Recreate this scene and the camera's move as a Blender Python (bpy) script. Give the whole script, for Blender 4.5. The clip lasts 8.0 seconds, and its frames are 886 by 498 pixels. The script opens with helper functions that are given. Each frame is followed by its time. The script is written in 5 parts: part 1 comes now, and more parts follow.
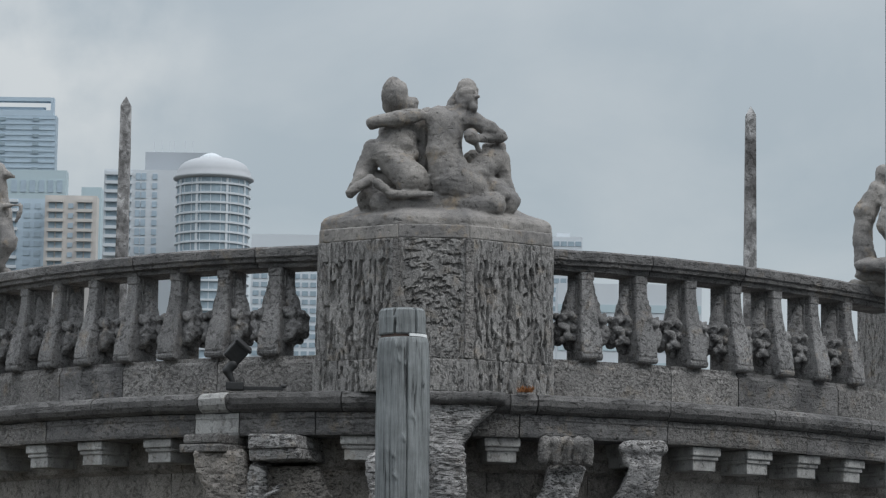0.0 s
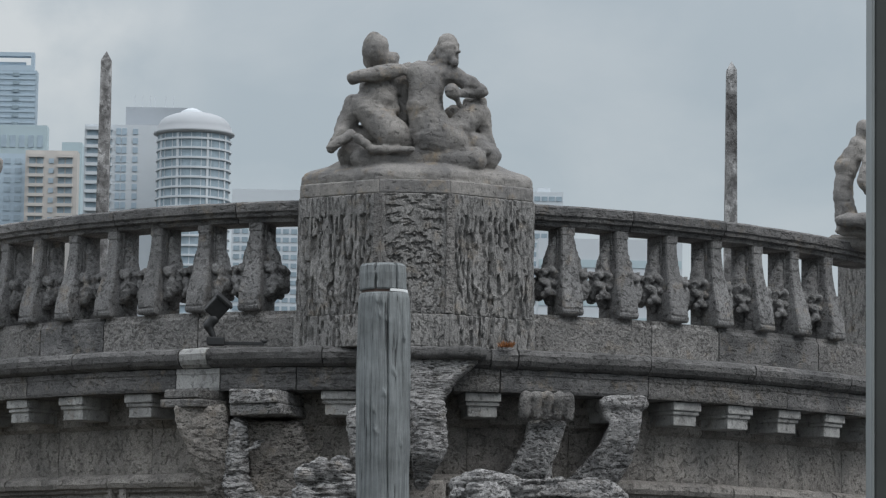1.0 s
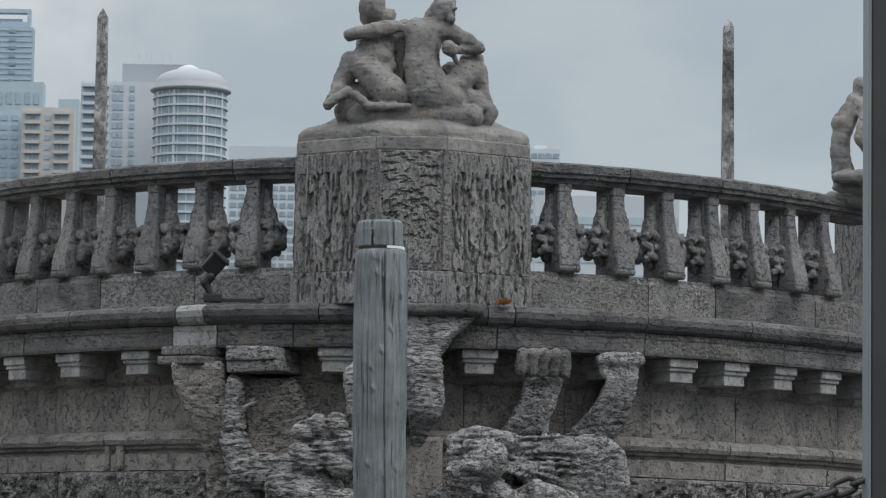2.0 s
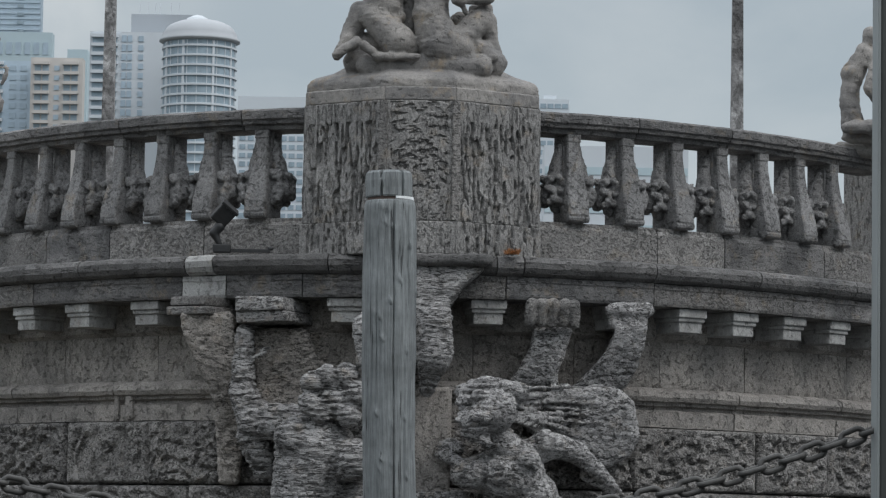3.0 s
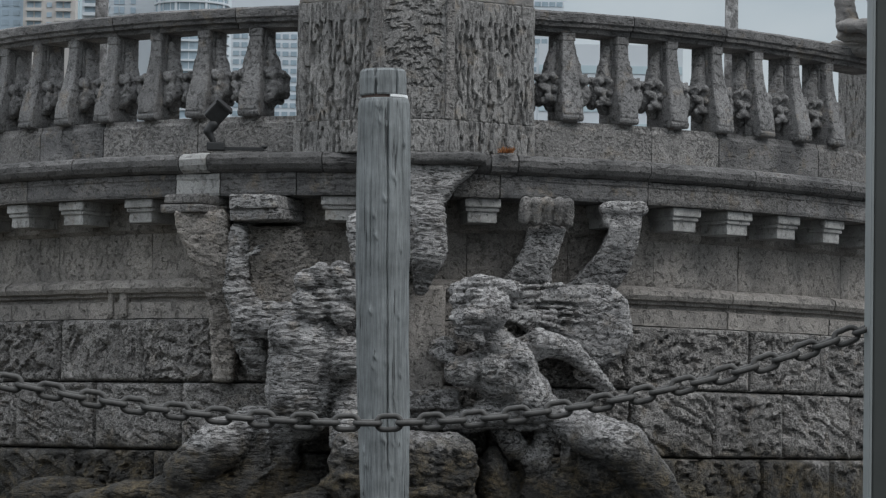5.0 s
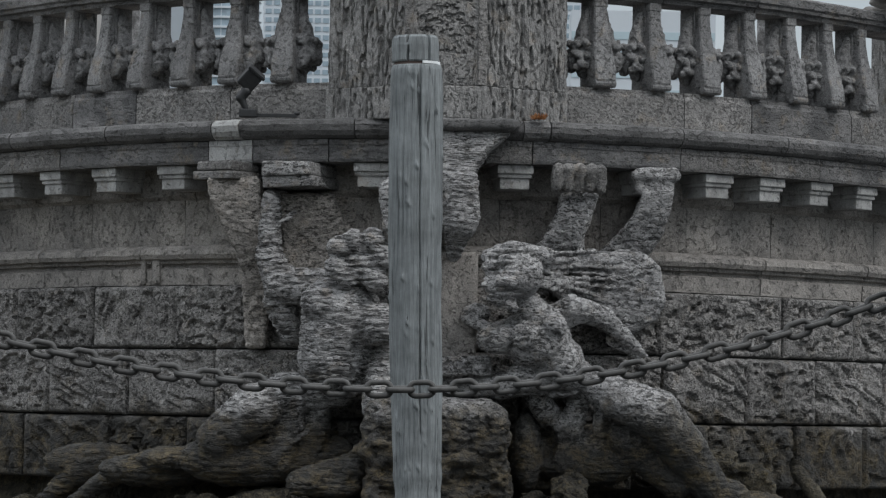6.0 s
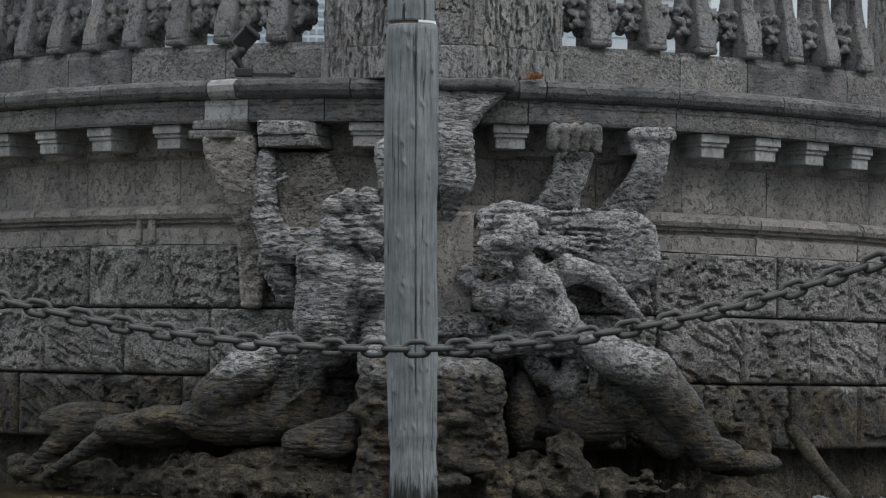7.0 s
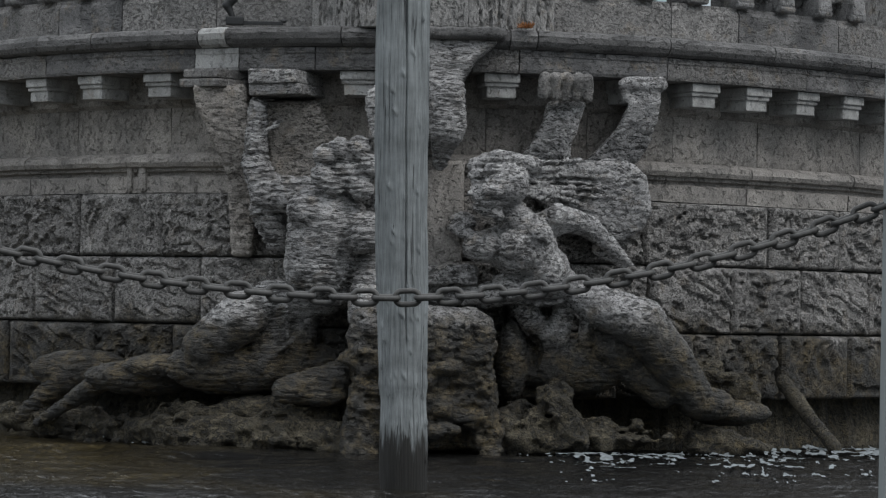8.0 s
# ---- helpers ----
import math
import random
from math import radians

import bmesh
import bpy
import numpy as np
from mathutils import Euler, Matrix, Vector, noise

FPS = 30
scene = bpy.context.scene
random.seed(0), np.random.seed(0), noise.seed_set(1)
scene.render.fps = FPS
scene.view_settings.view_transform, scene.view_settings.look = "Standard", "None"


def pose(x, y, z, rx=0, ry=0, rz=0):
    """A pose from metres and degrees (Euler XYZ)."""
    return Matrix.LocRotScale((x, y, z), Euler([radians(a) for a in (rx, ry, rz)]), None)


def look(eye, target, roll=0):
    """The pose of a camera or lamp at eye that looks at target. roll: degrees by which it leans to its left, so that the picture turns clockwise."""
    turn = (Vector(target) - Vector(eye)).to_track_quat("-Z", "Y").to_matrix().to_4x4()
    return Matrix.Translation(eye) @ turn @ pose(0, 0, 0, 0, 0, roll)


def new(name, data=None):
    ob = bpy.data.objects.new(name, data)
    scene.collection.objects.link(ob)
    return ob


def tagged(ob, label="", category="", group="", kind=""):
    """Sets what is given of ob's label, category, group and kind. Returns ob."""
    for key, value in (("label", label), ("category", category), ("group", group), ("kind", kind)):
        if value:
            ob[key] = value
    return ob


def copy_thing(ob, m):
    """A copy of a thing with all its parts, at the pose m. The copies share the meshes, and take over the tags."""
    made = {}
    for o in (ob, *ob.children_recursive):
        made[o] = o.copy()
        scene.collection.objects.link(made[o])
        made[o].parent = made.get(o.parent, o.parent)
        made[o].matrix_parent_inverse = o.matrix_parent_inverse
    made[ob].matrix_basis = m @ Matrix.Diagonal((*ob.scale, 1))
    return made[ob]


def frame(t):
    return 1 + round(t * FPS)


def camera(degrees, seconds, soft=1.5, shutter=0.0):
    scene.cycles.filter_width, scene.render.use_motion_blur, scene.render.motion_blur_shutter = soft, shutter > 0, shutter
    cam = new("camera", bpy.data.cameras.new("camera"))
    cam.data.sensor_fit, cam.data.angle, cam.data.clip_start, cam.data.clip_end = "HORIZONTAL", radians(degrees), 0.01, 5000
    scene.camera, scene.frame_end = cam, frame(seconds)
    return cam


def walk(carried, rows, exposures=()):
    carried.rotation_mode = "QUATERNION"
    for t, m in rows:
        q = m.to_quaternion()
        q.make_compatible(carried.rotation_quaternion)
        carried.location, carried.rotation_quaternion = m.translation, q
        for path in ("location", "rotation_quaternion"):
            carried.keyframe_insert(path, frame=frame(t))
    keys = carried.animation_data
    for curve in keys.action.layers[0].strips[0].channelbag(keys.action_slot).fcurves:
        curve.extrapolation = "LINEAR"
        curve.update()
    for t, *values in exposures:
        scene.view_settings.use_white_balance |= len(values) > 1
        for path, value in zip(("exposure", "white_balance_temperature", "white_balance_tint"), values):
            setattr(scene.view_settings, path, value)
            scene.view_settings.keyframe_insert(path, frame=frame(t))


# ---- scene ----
EYE = (0.0, 0.0, 0.95)
cam = camera(15.0, 8.0, soft=1.25)
# the camera stands still and tilts down: seconds and turn in degrees
ROWS = [
    (0, 97.264, -0.893, -0.114),
    (0.5, 96.882, -0.882, -0.222),
    (1, 96.505, -0.857, -0.439),
    (1.5, 96.155, -0.828, -0.537),
    (3, 94.924, -0.851, -0.337),
    (3.5, 94.510, -0.829, -0.320),
    (4, 94.110, -0.940, -0.516),
    (4.5, 93.605, -0.911, -0.628),
    (6, 92.617, -0.935, 0.109),
    (6.5, 92.308, -0.912, 0.116),
    (7, 91.929, -0.968, 0.031),
    (7.5, 91.557, -0.983, -0.115),
    (8, 91.065, -1.115, -0.132),
]
EXPOSURES = [(0.0, 0.0), (8.0, 0.0)]
walk(cam, [(t, pose(*EYE, rx, ry, rz)) for t, rx, ry, rz in ROWS], EXPOSURES)

# ---- world and sun: a flat overcast day ----
world = bpy.data.worlds.new("overcast")
scene.world = world
world.use_nodes = True
wn, wl = world.node_tree.nodes, world.node_tree.links
wn.clear()
sky = wn.new("ShaderNodeTexSky")
sky.sky_type, sky.sun_disc = "NISHITA", False
sky.sun_elevation, sky.sun_rotation = radians(49), radians(125)
sky_power = wn.new("ShaderNodeVectorMath"); sky_power.operation = "SCALE"; sky_power.inputs[3].default_value = 0.07
wl.new(sky.outputs[0], sky_power.inputs[0])
wtc = wn.new("ShaderNodeTexCoord")
wmap = wn.new("ShaderNodeMapping"); wmap.inputs["Scale"].default_value = (1, 1, 1.6)
wl.new(wtc.outputs["Generated"], wmap.inputs[0])
wnoise = wn.new("ShaderNodeTexNoise")
wnoise.inputs["Scale"].default_value, wnoise.inputs["Detail"].default_value, wnoise.inputs["Roughness"].default_value = 9.0, 6.0, 0.55
wnoise.inputs["Distortion"].default_value = 0.3
wl.new(wmap.outputs[0], wnoise.inputs["Vector"])
wramp = wn.new("ShaderNodeValToRGB")
wramp.color_ramp.elements[0].position, wramp.color_ramp.elements[0].color = 0.45, (0.405, 0.475, 0.525, 1)
wramp.color_ramp.elements[1].position, wramp.color_ramp.elements[1].color = 0.75, (0.52, 0.575, 0.61, 1)
wl.new(wnoise.outputs[0], wramp.inputs[0])
wmix = wn.new("ShaderNodeMixRGB"); wmix.inputs[0].default_value = 0.9
wl.new(sky_power.outputs[0], wmix.inputs[1]); wl.new(wramp.outputs[0], wmix.inputs[2])
# one sunlit cloud bank low over the city
wdist = wn.new("ShaderNodeVectorMath"); wdist.operation = "DISTANCE"; wdist.inputs[1].default_value = (-0.118, 0.975, 0.185)
wl.new(wtc.outputs["Generated"], wdist.inputs[0])
wnear = wn.new("ShaderNodeMapRange"); wnear.interpolation_type = "SMOOTHSTEP"
for i, v in enumerate((0.012, 0.075, 0.9, 0.0)):
    wnear.inputs[i + 1].default_value = v
wl.new(wdist.outputs["Value"], wnear.inputs[0])
wpuff = wn.new("ShaderNodeTexNoise"); wpuff.inputs["Scale"].default_value, wpuff.inputs["Detail"].default_value = 26.0, 7.0
wl.new(wtc.outputs["Generated"], wpuff.inputs["Vector"])
wpr = wn.new("ShaderNodeMapRange")
for i, v in enumerate((0.36, 0.62, 0.0, 1.0)):
    wpr.inputs[i + 1].default_value = v
wl.new(wpuff.outputs[0], wpr.inputs[0])
wpm = wn.new("ShaderNodeMath"); wpm.operation = "MULTIPLY"; wl.new(wnear.outputs[0], wpm.inputs[0]); wl.new(wpr.outputs[0], wpm.inputs[1])
wcloud = wn.new("ShaderNodeMixRGB"); wcloud.inputs[2].default_value = (0.63, 0.67, 0.69, 1)
wl.new(wpm.outputs[0], wcloud.inputs[0]); wl.new(wmix.outputs[0], wcloud.inputs[1])
# the cloud cover is brighter overhead than at the horizon
wsep = wn.new("ShaderNodeSeparateXYZ"); wl.new(wtc.outputs["Generated"], wsep.inputs[0])
wup = wn.new("ShaderNodeMapRange"); wup.interpolation_type = "SMOOTHSTEP"
for i, v in enumerate((0.12, 0.9, 1.0, 3.4)):
    wup.inputs[i + 1].default_value = v
wl.new(wsep.outputs[2], wup.inputs[0])
wgain = wn.new("ShaderNodeVectorMath"); wgain.operation = "SCALE"
wneutral = wn.new("ShaderNodeMixRGB"); wneutral.inputs[2].default_value = (0.463, 0.487, 0.520, 1)
wtop = wn.new("ShaderNodeMapRange")
for i, v in enumerate((0.12, 0.5, 0.0, 1.0)):
    wtop.inputs[i + 1].default_value = v
wl.new(wsep.outputs[2], wtop.inputs[0]); wl.new(wtop.outputs[0], wneutral.inputs[0]); wl.new(wcloud.outputs[0], wneutral.inputs[1])
wl.new(wneutral.outputs[0], wgain.inputs[0]); wl.new(wup.outputs[0], wgain.inputs[3])
wbg = wn.new("ShaderNodeBackground"); wbg.inputs[1].default_value = 1.0
wl.new(wgain.outputs[0], wbg.inputs[0])
wout = wn.new("ShaderNodeOutputWorld"); wl.new(wbg.outputs[0], wout.inputs[0])
sun = new("sun", bpy.data.lights.new("sun", "SUN"))
sun.data.energy, sun.data.angle, sun.data.color = 0.95, radians(25), (1.0, 0.98, 0.955)
sun.matrix_world = look((0, 0, 30), (-20, 14, 2))


# ---- materials ----
def tree(name, rough=0.9, metal=0.0):
    m = bpy.data.materials.new(name)
    m.use_nodes = True
    n, l = m.node_tree.nodes, m.node_tree.links
    b = n["Principled BSDF"]
    b.inputs["Roughness"].default_value, b.inputs["Metallic"].default_value = rough, metal
    return m, n, l, b


def ramp(n, l, src, stops):
    r = n.new("ShaderNodeValToRGB")
    e = r.color_ramp.elements
    while len(e) < len(stops):
        e.new(0.5)
    for el, (p, c) in zip(e, stops):
        el.position, el.color = p, (c if len(c) == 4 else (*c, 1)) if isinstance(c, tuple) else (c, c, c, 1)
    l.new(src, r.inputs[0])
    return r.outputs[0]


def noise_tex(n, l, vec, scale, detail=6.0, rough=0.6, dist=0.0):
    t = n.new("ShaderNodeTexNoise")
    t.inputs["Scale"].default_value, t.inputs["Detail"].default_value = scale, detail
    t.inputs["Roughness"].default_value, t.inputs["Distortion"].default_value = rough, dist
    l.new(vec, t.inputs["Vector"])
    return t.outputs[0]


def mix(n, l, kind, fac, a, b):
    m = n.new("ShaderNodeMixRGB")
    m.blend_type = kind
    for sock, val in zip(m.inputs, (fac, a, b)):
        if isinstance(val, (int, float)):
            sock.default_value = val if sock.type == "VALUE" else (val, val, val, 1)
        elif isinstance(val, tuple):
            sock.default_value = (*val, 1)
        else:
            l.new(val, sock)
    return m.outputs[0]


def coral(name, light, dark, stretch=(1, 1, 1), pit=20.0, depth=0.02, holes=0.40, tint=(0.27, 0.21, 0.14), grime=0.55, tide=False, speck=0.47, deep=0.5, veil=0.25):
    """Weathered shell limestone: worm-eaten pits along its bedding, pin holes, soot and lichen patches, warm bare spots."""
    m, n, l, b = tree(name, 0.93)
    g = n.new("ShaderNodeNewGeometry")
    info = n.new("ShaderNodeObjectInfo")
    off = n.new("ShaderNodeVectorMath"); off.operation = "SCALE"; off.inputs[3].default_value = 3.0
    comb = n.new("ShaderNodeCombineXYZ")
    for i in range(3):
        l.new(info.outputs["Random"], comb.inputs[i])
    l.new(comb.outputs[0], off.inputs[0])
    add = n.new("ShaderNodeVectorMath"); add.operation = "ADD"
    l.new(g.outputs["Position"], add.inputs[0]); l.new(off.outputs[0], add.inputs[1])
    mp = n.new("ShaderNodeMapping"); mp.inputs["Scale"].default_value = stretch
    l.new(add.outputs[0], mp.inputs[0])
    pos = add.outputs[0]
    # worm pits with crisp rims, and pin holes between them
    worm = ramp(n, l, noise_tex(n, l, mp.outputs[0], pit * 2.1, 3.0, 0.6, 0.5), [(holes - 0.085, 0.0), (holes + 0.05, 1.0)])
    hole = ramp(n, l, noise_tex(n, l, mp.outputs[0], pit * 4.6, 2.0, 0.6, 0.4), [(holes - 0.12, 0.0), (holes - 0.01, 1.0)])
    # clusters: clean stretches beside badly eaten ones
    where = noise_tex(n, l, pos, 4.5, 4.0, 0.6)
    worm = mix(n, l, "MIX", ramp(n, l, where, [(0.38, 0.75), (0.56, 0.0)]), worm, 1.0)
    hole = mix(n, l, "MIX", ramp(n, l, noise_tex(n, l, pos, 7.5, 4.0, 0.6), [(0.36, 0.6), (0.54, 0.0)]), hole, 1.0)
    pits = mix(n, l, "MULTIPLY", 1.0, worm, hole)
    # shade inside the pits, put into the base colour; deep sets its strength
    pit_shade = mix(n, l, "MIX", deep, 1.0, pits)
    fine = noise_tex(n, l, pos, 85.0, 5.0, 0.75)
    patch = noise_tex(n, l, pos, 2.3, 7.0, 0.62, 0.4)
    blot = noise_tex(n, l, pos, 7.0, 6.0, 0.65)
    smear = noise_tex(n, l, mp.outputs[0], pit * 0.55, 5.0, 0.6, 0.6)
    col = mix(n, l, "MIX", ramp(n, l, patch, [(0.40, 0.0), (0.60, grime)]), light, dark)
    col = mix(n, l, "MIX", ramp(n, l, blot, [(0.56, 0.0), (0.72, 0.5)]), col, tint)
    # a thin grey-black veil of lichen in streaks
    col = mix(n, l, "MIX", ramp(n, l, smear, [(0.45, 0.0), (0.70, veil)]), col, tuple(c * 0.42 for c in dark))
    col = mix(n, l, "MULTIPLY", 1.0, col, ramp(n, l, fine, [(0.30, 1 - speck), (0.70, 1 + speck)]))
    col = mix(n, l, "MULTIPLY", 1.0, col, ramp(n, l, info.outputs["Random"], [(0.0, 0.86), (1.0, 1.12)]))
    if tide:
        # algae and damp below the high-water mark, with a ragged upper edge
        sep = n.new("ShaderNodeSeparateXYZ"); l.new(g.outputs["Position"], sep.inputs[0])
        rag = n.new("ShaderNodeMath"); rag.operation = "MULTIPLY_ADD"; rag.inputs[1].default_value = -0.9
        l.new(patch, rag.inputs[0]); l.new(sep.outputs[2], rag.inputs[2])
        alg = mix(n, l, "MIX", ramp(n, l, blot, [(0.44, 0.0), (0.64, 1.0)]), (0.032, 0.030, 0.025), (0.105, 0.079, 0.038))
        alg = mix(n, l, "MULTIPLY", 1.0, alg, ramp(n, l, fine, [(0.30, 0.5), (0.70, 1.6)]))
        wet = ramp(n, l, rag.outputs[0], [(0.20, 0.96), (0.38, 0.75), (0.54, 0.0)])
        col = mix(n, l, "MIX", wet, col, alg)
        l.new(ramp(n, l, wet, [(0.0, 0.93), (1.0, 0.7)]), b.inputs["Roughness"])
    col = mix(n, l, "MIX", pit_shade, (0.03, 0.029, 0.027), col)
    l.new(col, b.inputs["Base Color"])
    h = mix(n, l, "MIX", 0.30, pits, fine)
    h = mix(n, l, "MIX", 0.25, h, smear)
    bump = n.new("ShaderNodeBump")
    bump.inputs["Strength"].default_value, bump.inputs["Distance"].default_value = 1.0, depth * 2.0
    l.new(h, bump.inputs["Height"]); l.new(bump.outputs[0], b.inputs["Normal"])
    return m


def painted(name, colour, rough=0.6, spread=0.25, scale=8.0, metal=0.0):
    m, n, l, b = tree(name, rough, metal)
    g = n.new("ShaderNodeNewGeometry")
    t = noise_tex(n, l, g.outputs["Position"], scale, 6.0, 0.6)
    lo, hi = (tuple(c * k for c in colour) for k in (1 - spread, 1 + spread))
    l.new(ramp(n, l, t, [(0.3, lo), (0.7, hi)]), b.inputs["Base Color"])
    bump = n.new("ShaderNodeBump")
    bump.inputs["Strength"].default_value, bump.inputs["Distance"].default_value = 0.3, 0.004
    l.new(t, bump.inputs["Height"]); l.new(bump.outputs[0], b.inputs["Normal"])
    return m


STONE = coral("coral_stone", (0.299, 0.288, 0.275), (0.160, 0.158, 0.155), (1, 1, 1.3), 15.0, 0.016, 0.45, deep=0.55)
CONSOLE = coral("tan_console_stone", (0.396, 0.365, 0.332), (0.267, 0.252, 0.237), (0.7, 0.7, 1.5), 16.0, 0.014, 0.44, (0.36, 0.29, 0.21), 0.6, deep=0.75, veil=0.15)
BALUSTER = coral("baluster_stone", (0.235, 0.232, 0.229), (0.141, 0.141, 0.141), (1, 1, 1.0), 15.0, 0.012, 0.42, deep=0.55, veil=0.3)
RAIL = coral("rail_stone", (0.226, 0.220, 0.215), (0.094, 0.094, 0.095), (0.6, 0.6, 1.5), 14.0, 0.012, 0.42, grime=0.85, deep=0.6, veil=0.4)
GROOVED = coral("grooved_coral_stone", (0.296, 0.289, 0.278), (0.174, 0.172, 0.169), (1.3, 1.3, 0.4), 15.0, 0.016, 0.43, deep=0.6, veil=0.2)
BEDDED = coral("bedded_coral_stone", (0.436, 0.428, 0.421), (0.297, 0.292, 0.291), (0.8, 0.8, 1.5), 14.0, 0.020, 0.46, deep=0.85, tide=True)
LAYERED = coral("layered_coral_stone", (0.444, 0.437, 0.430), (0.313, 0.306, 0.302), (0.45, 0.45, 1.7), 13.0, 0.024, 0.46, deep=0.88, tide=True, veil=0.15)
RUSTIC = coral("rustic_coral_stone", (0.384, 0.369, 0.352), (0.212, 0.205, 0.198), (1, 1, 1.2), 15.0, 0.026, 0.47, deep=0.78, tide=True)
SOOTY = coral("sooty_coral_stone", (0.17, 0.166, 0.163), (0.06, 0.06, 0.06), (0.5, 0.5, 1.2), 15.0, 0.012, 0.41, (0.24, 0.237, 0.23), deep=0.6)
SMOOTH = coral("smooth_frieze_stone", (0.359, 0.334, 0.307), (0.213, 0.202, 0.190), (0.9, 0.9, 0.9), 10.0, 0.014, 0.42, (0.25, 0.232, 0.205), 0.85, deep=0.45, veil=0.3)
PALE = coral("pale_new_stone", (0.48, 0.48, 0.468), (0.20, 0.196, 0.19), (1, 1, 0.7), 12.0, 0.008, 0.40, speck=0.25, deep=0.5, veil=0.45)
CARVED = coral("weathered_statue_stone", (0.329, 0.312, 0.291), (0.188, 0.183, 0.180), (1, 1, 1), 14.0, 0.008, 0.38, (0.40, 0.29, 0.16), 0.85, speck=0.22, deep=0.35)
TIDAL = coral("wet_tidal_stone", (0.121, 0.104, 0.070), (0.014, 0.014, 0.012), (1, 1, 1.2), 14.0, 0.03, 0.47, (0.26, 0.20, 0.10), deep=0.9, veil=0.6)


# ---- building helpers ----
def mesh_of(name, verts, faces, smooth=False):
    me = bpy.data.meshes.new(name)
    me.from_pydata([tuple(v) for v in verts], [], [tuple(f) for f in faces])
    me.update()
    if smooth:
        me.shade_smooth()
    return me


def part(name, bm, material, parent=None, label=""):
    """Links a bmesh or a mesh as one object, under a thing or part where one is given."""
    if isinstance(bm, bmesh.types.BMesh):
        bmesh.ops.recalc_face_normals(bm, faces=bm.faces)
        me = bpy.data.meshes.new(name)
        bm.to_mesh(me)
        bm.free()
    else:
        me = bm
    if material and not me.materials:
        me.materials.append(material)
    ob = new(name, me)
    ob.parent = parent
    return tagged(ob, label)


def empty(name, m, label, category, group="", kind=""):
    ob = new(name)
    ob.empty_display_size = 0.1
    ob.matrix_world = m
    return tagged(ob, label, category, group, kind)


def box(bm, lo, hi, bevel=0.0, m=None, jitter=0.0):
    """A box from corner to corner, its edges bevelled."""
    r = bmesh.ops.create_cube(bm, size=1.0)
    vs = r["verts"]
    for v in vs:
        v.co = Vector([a + (c + 0.5) * (b - a) for a, b, c in zip(lo, hi, v.co)])
        if jitter:
            v.co += Vector([random.uniform(-jitter, jitter) for _ in range(3)])
    if m:
        bmesh.ops.transform(bm, matrix=m, verts=vs)
    if bevel:
        es = list({e for v in vs for e in v.link_edges})
        bmesh.ops.bevel(bm, geom=es, offset=bevel, segments=2, affect="EDGES", profile=0.6)
    return bm


def lathe(bm, rings, sides=24, m=None, wob=0.0):
    """A turned body from (radius, height) rings, with closed ends."""
    loops = []
    for r, z in rings:
        loops.append([bm.verts.new((r * (1 + random.uniform(-wob, wob)) * math.cos(a), r * (1 + random.uniform(-wob, wob)) * math.sin(a), z))
                      for a in (2 * math.pi * i / sides for i in range(sides))])
    for p, q in zip(loops, loops[1:]):
        for i in range(sides):
            bm.faces.new((p[i], p[(i + 1) % sides], q[(i + 1) % sides], q[i]))
    bm.faces.new(loops[0][::-1])
    bm.faces.new(loops[-1])
    if m:
        bmesh.ops.transform(bm, matrix=m, verts=[v for lp in loops for v in lp])
    return bm


# ---- the plan of the bow: a bowed line that runs back on both sides ----
XC, BOW, FACE = -0.05, 2.6, 22.95
SPREAD = 5.2


def bow(x, out=0.0, z=0.0):
    """A point of the bow's line at x, set out by so much towards the sea."""
    k = (x - XC) / BOW
    y = FACE + (x - XC) ** 2 / (2 * BOW)
    n = Vector((k, -1.0, 0.0)).normalized()
    return Vector((x, y, z)) + n * out


def bow_turn(x):
    return math.degrees(math.atan((x - XC) / BOW))


ARC_X = [XC - SPREAD + 2 * SPREAD * i / 400 for i in range(401)]
ARC_S = [0.0]
for a, b in zip(ARC_X, ARC_X[1:]):
    ARC_S.append(ARC_S[-1] + (bow(b) - bow(a)).length)
HALF = ARC_S[200]


def at_length(s):
    """x of the bow's line at s metres from its middle, measured along it."""
    return float(np.interp(s + HALF, ARC_S, ARC_X))


def sweep(x0, x1, profile, steps, rough=0.0, seed=0):
    """A closed profile of (out, z) drawn along the bow from x0 to x1, with closed ends."""
    verts, faces, n = [], [], len(profile)
    for i in range(steps + 1):
        x = x0 + (x1 - x0) * i / steps
        for j, (o, z) in enumerate(profile):
            p = bow(x, o, z)
            if rough:
                w = noise.noise(Vector((p.x * 5, p.y * 5 + seed, z * 5))) + 0.6 * noise.noise(Vector((p.x * 17, p.y * 17 + seed, z * 17)))
                p += (bow(x, 1) - bow(x, 0)) * (w * rough)
                p.z += w * rough * 0.6
            verts.append(p)
    for i in range(steps):
        for j in range(n):
            k = (j + 1) % n
            faces.append((i * n + j, (i + 1) * n + j, (i + 1) * n + k, i * n + k))
    faces.append(tuple(range(n)))
    faces.append(tuple(range(steps * n + n - 1, steps * n - 1, -1)))
    return mesh_of("sweep", verts, faces)

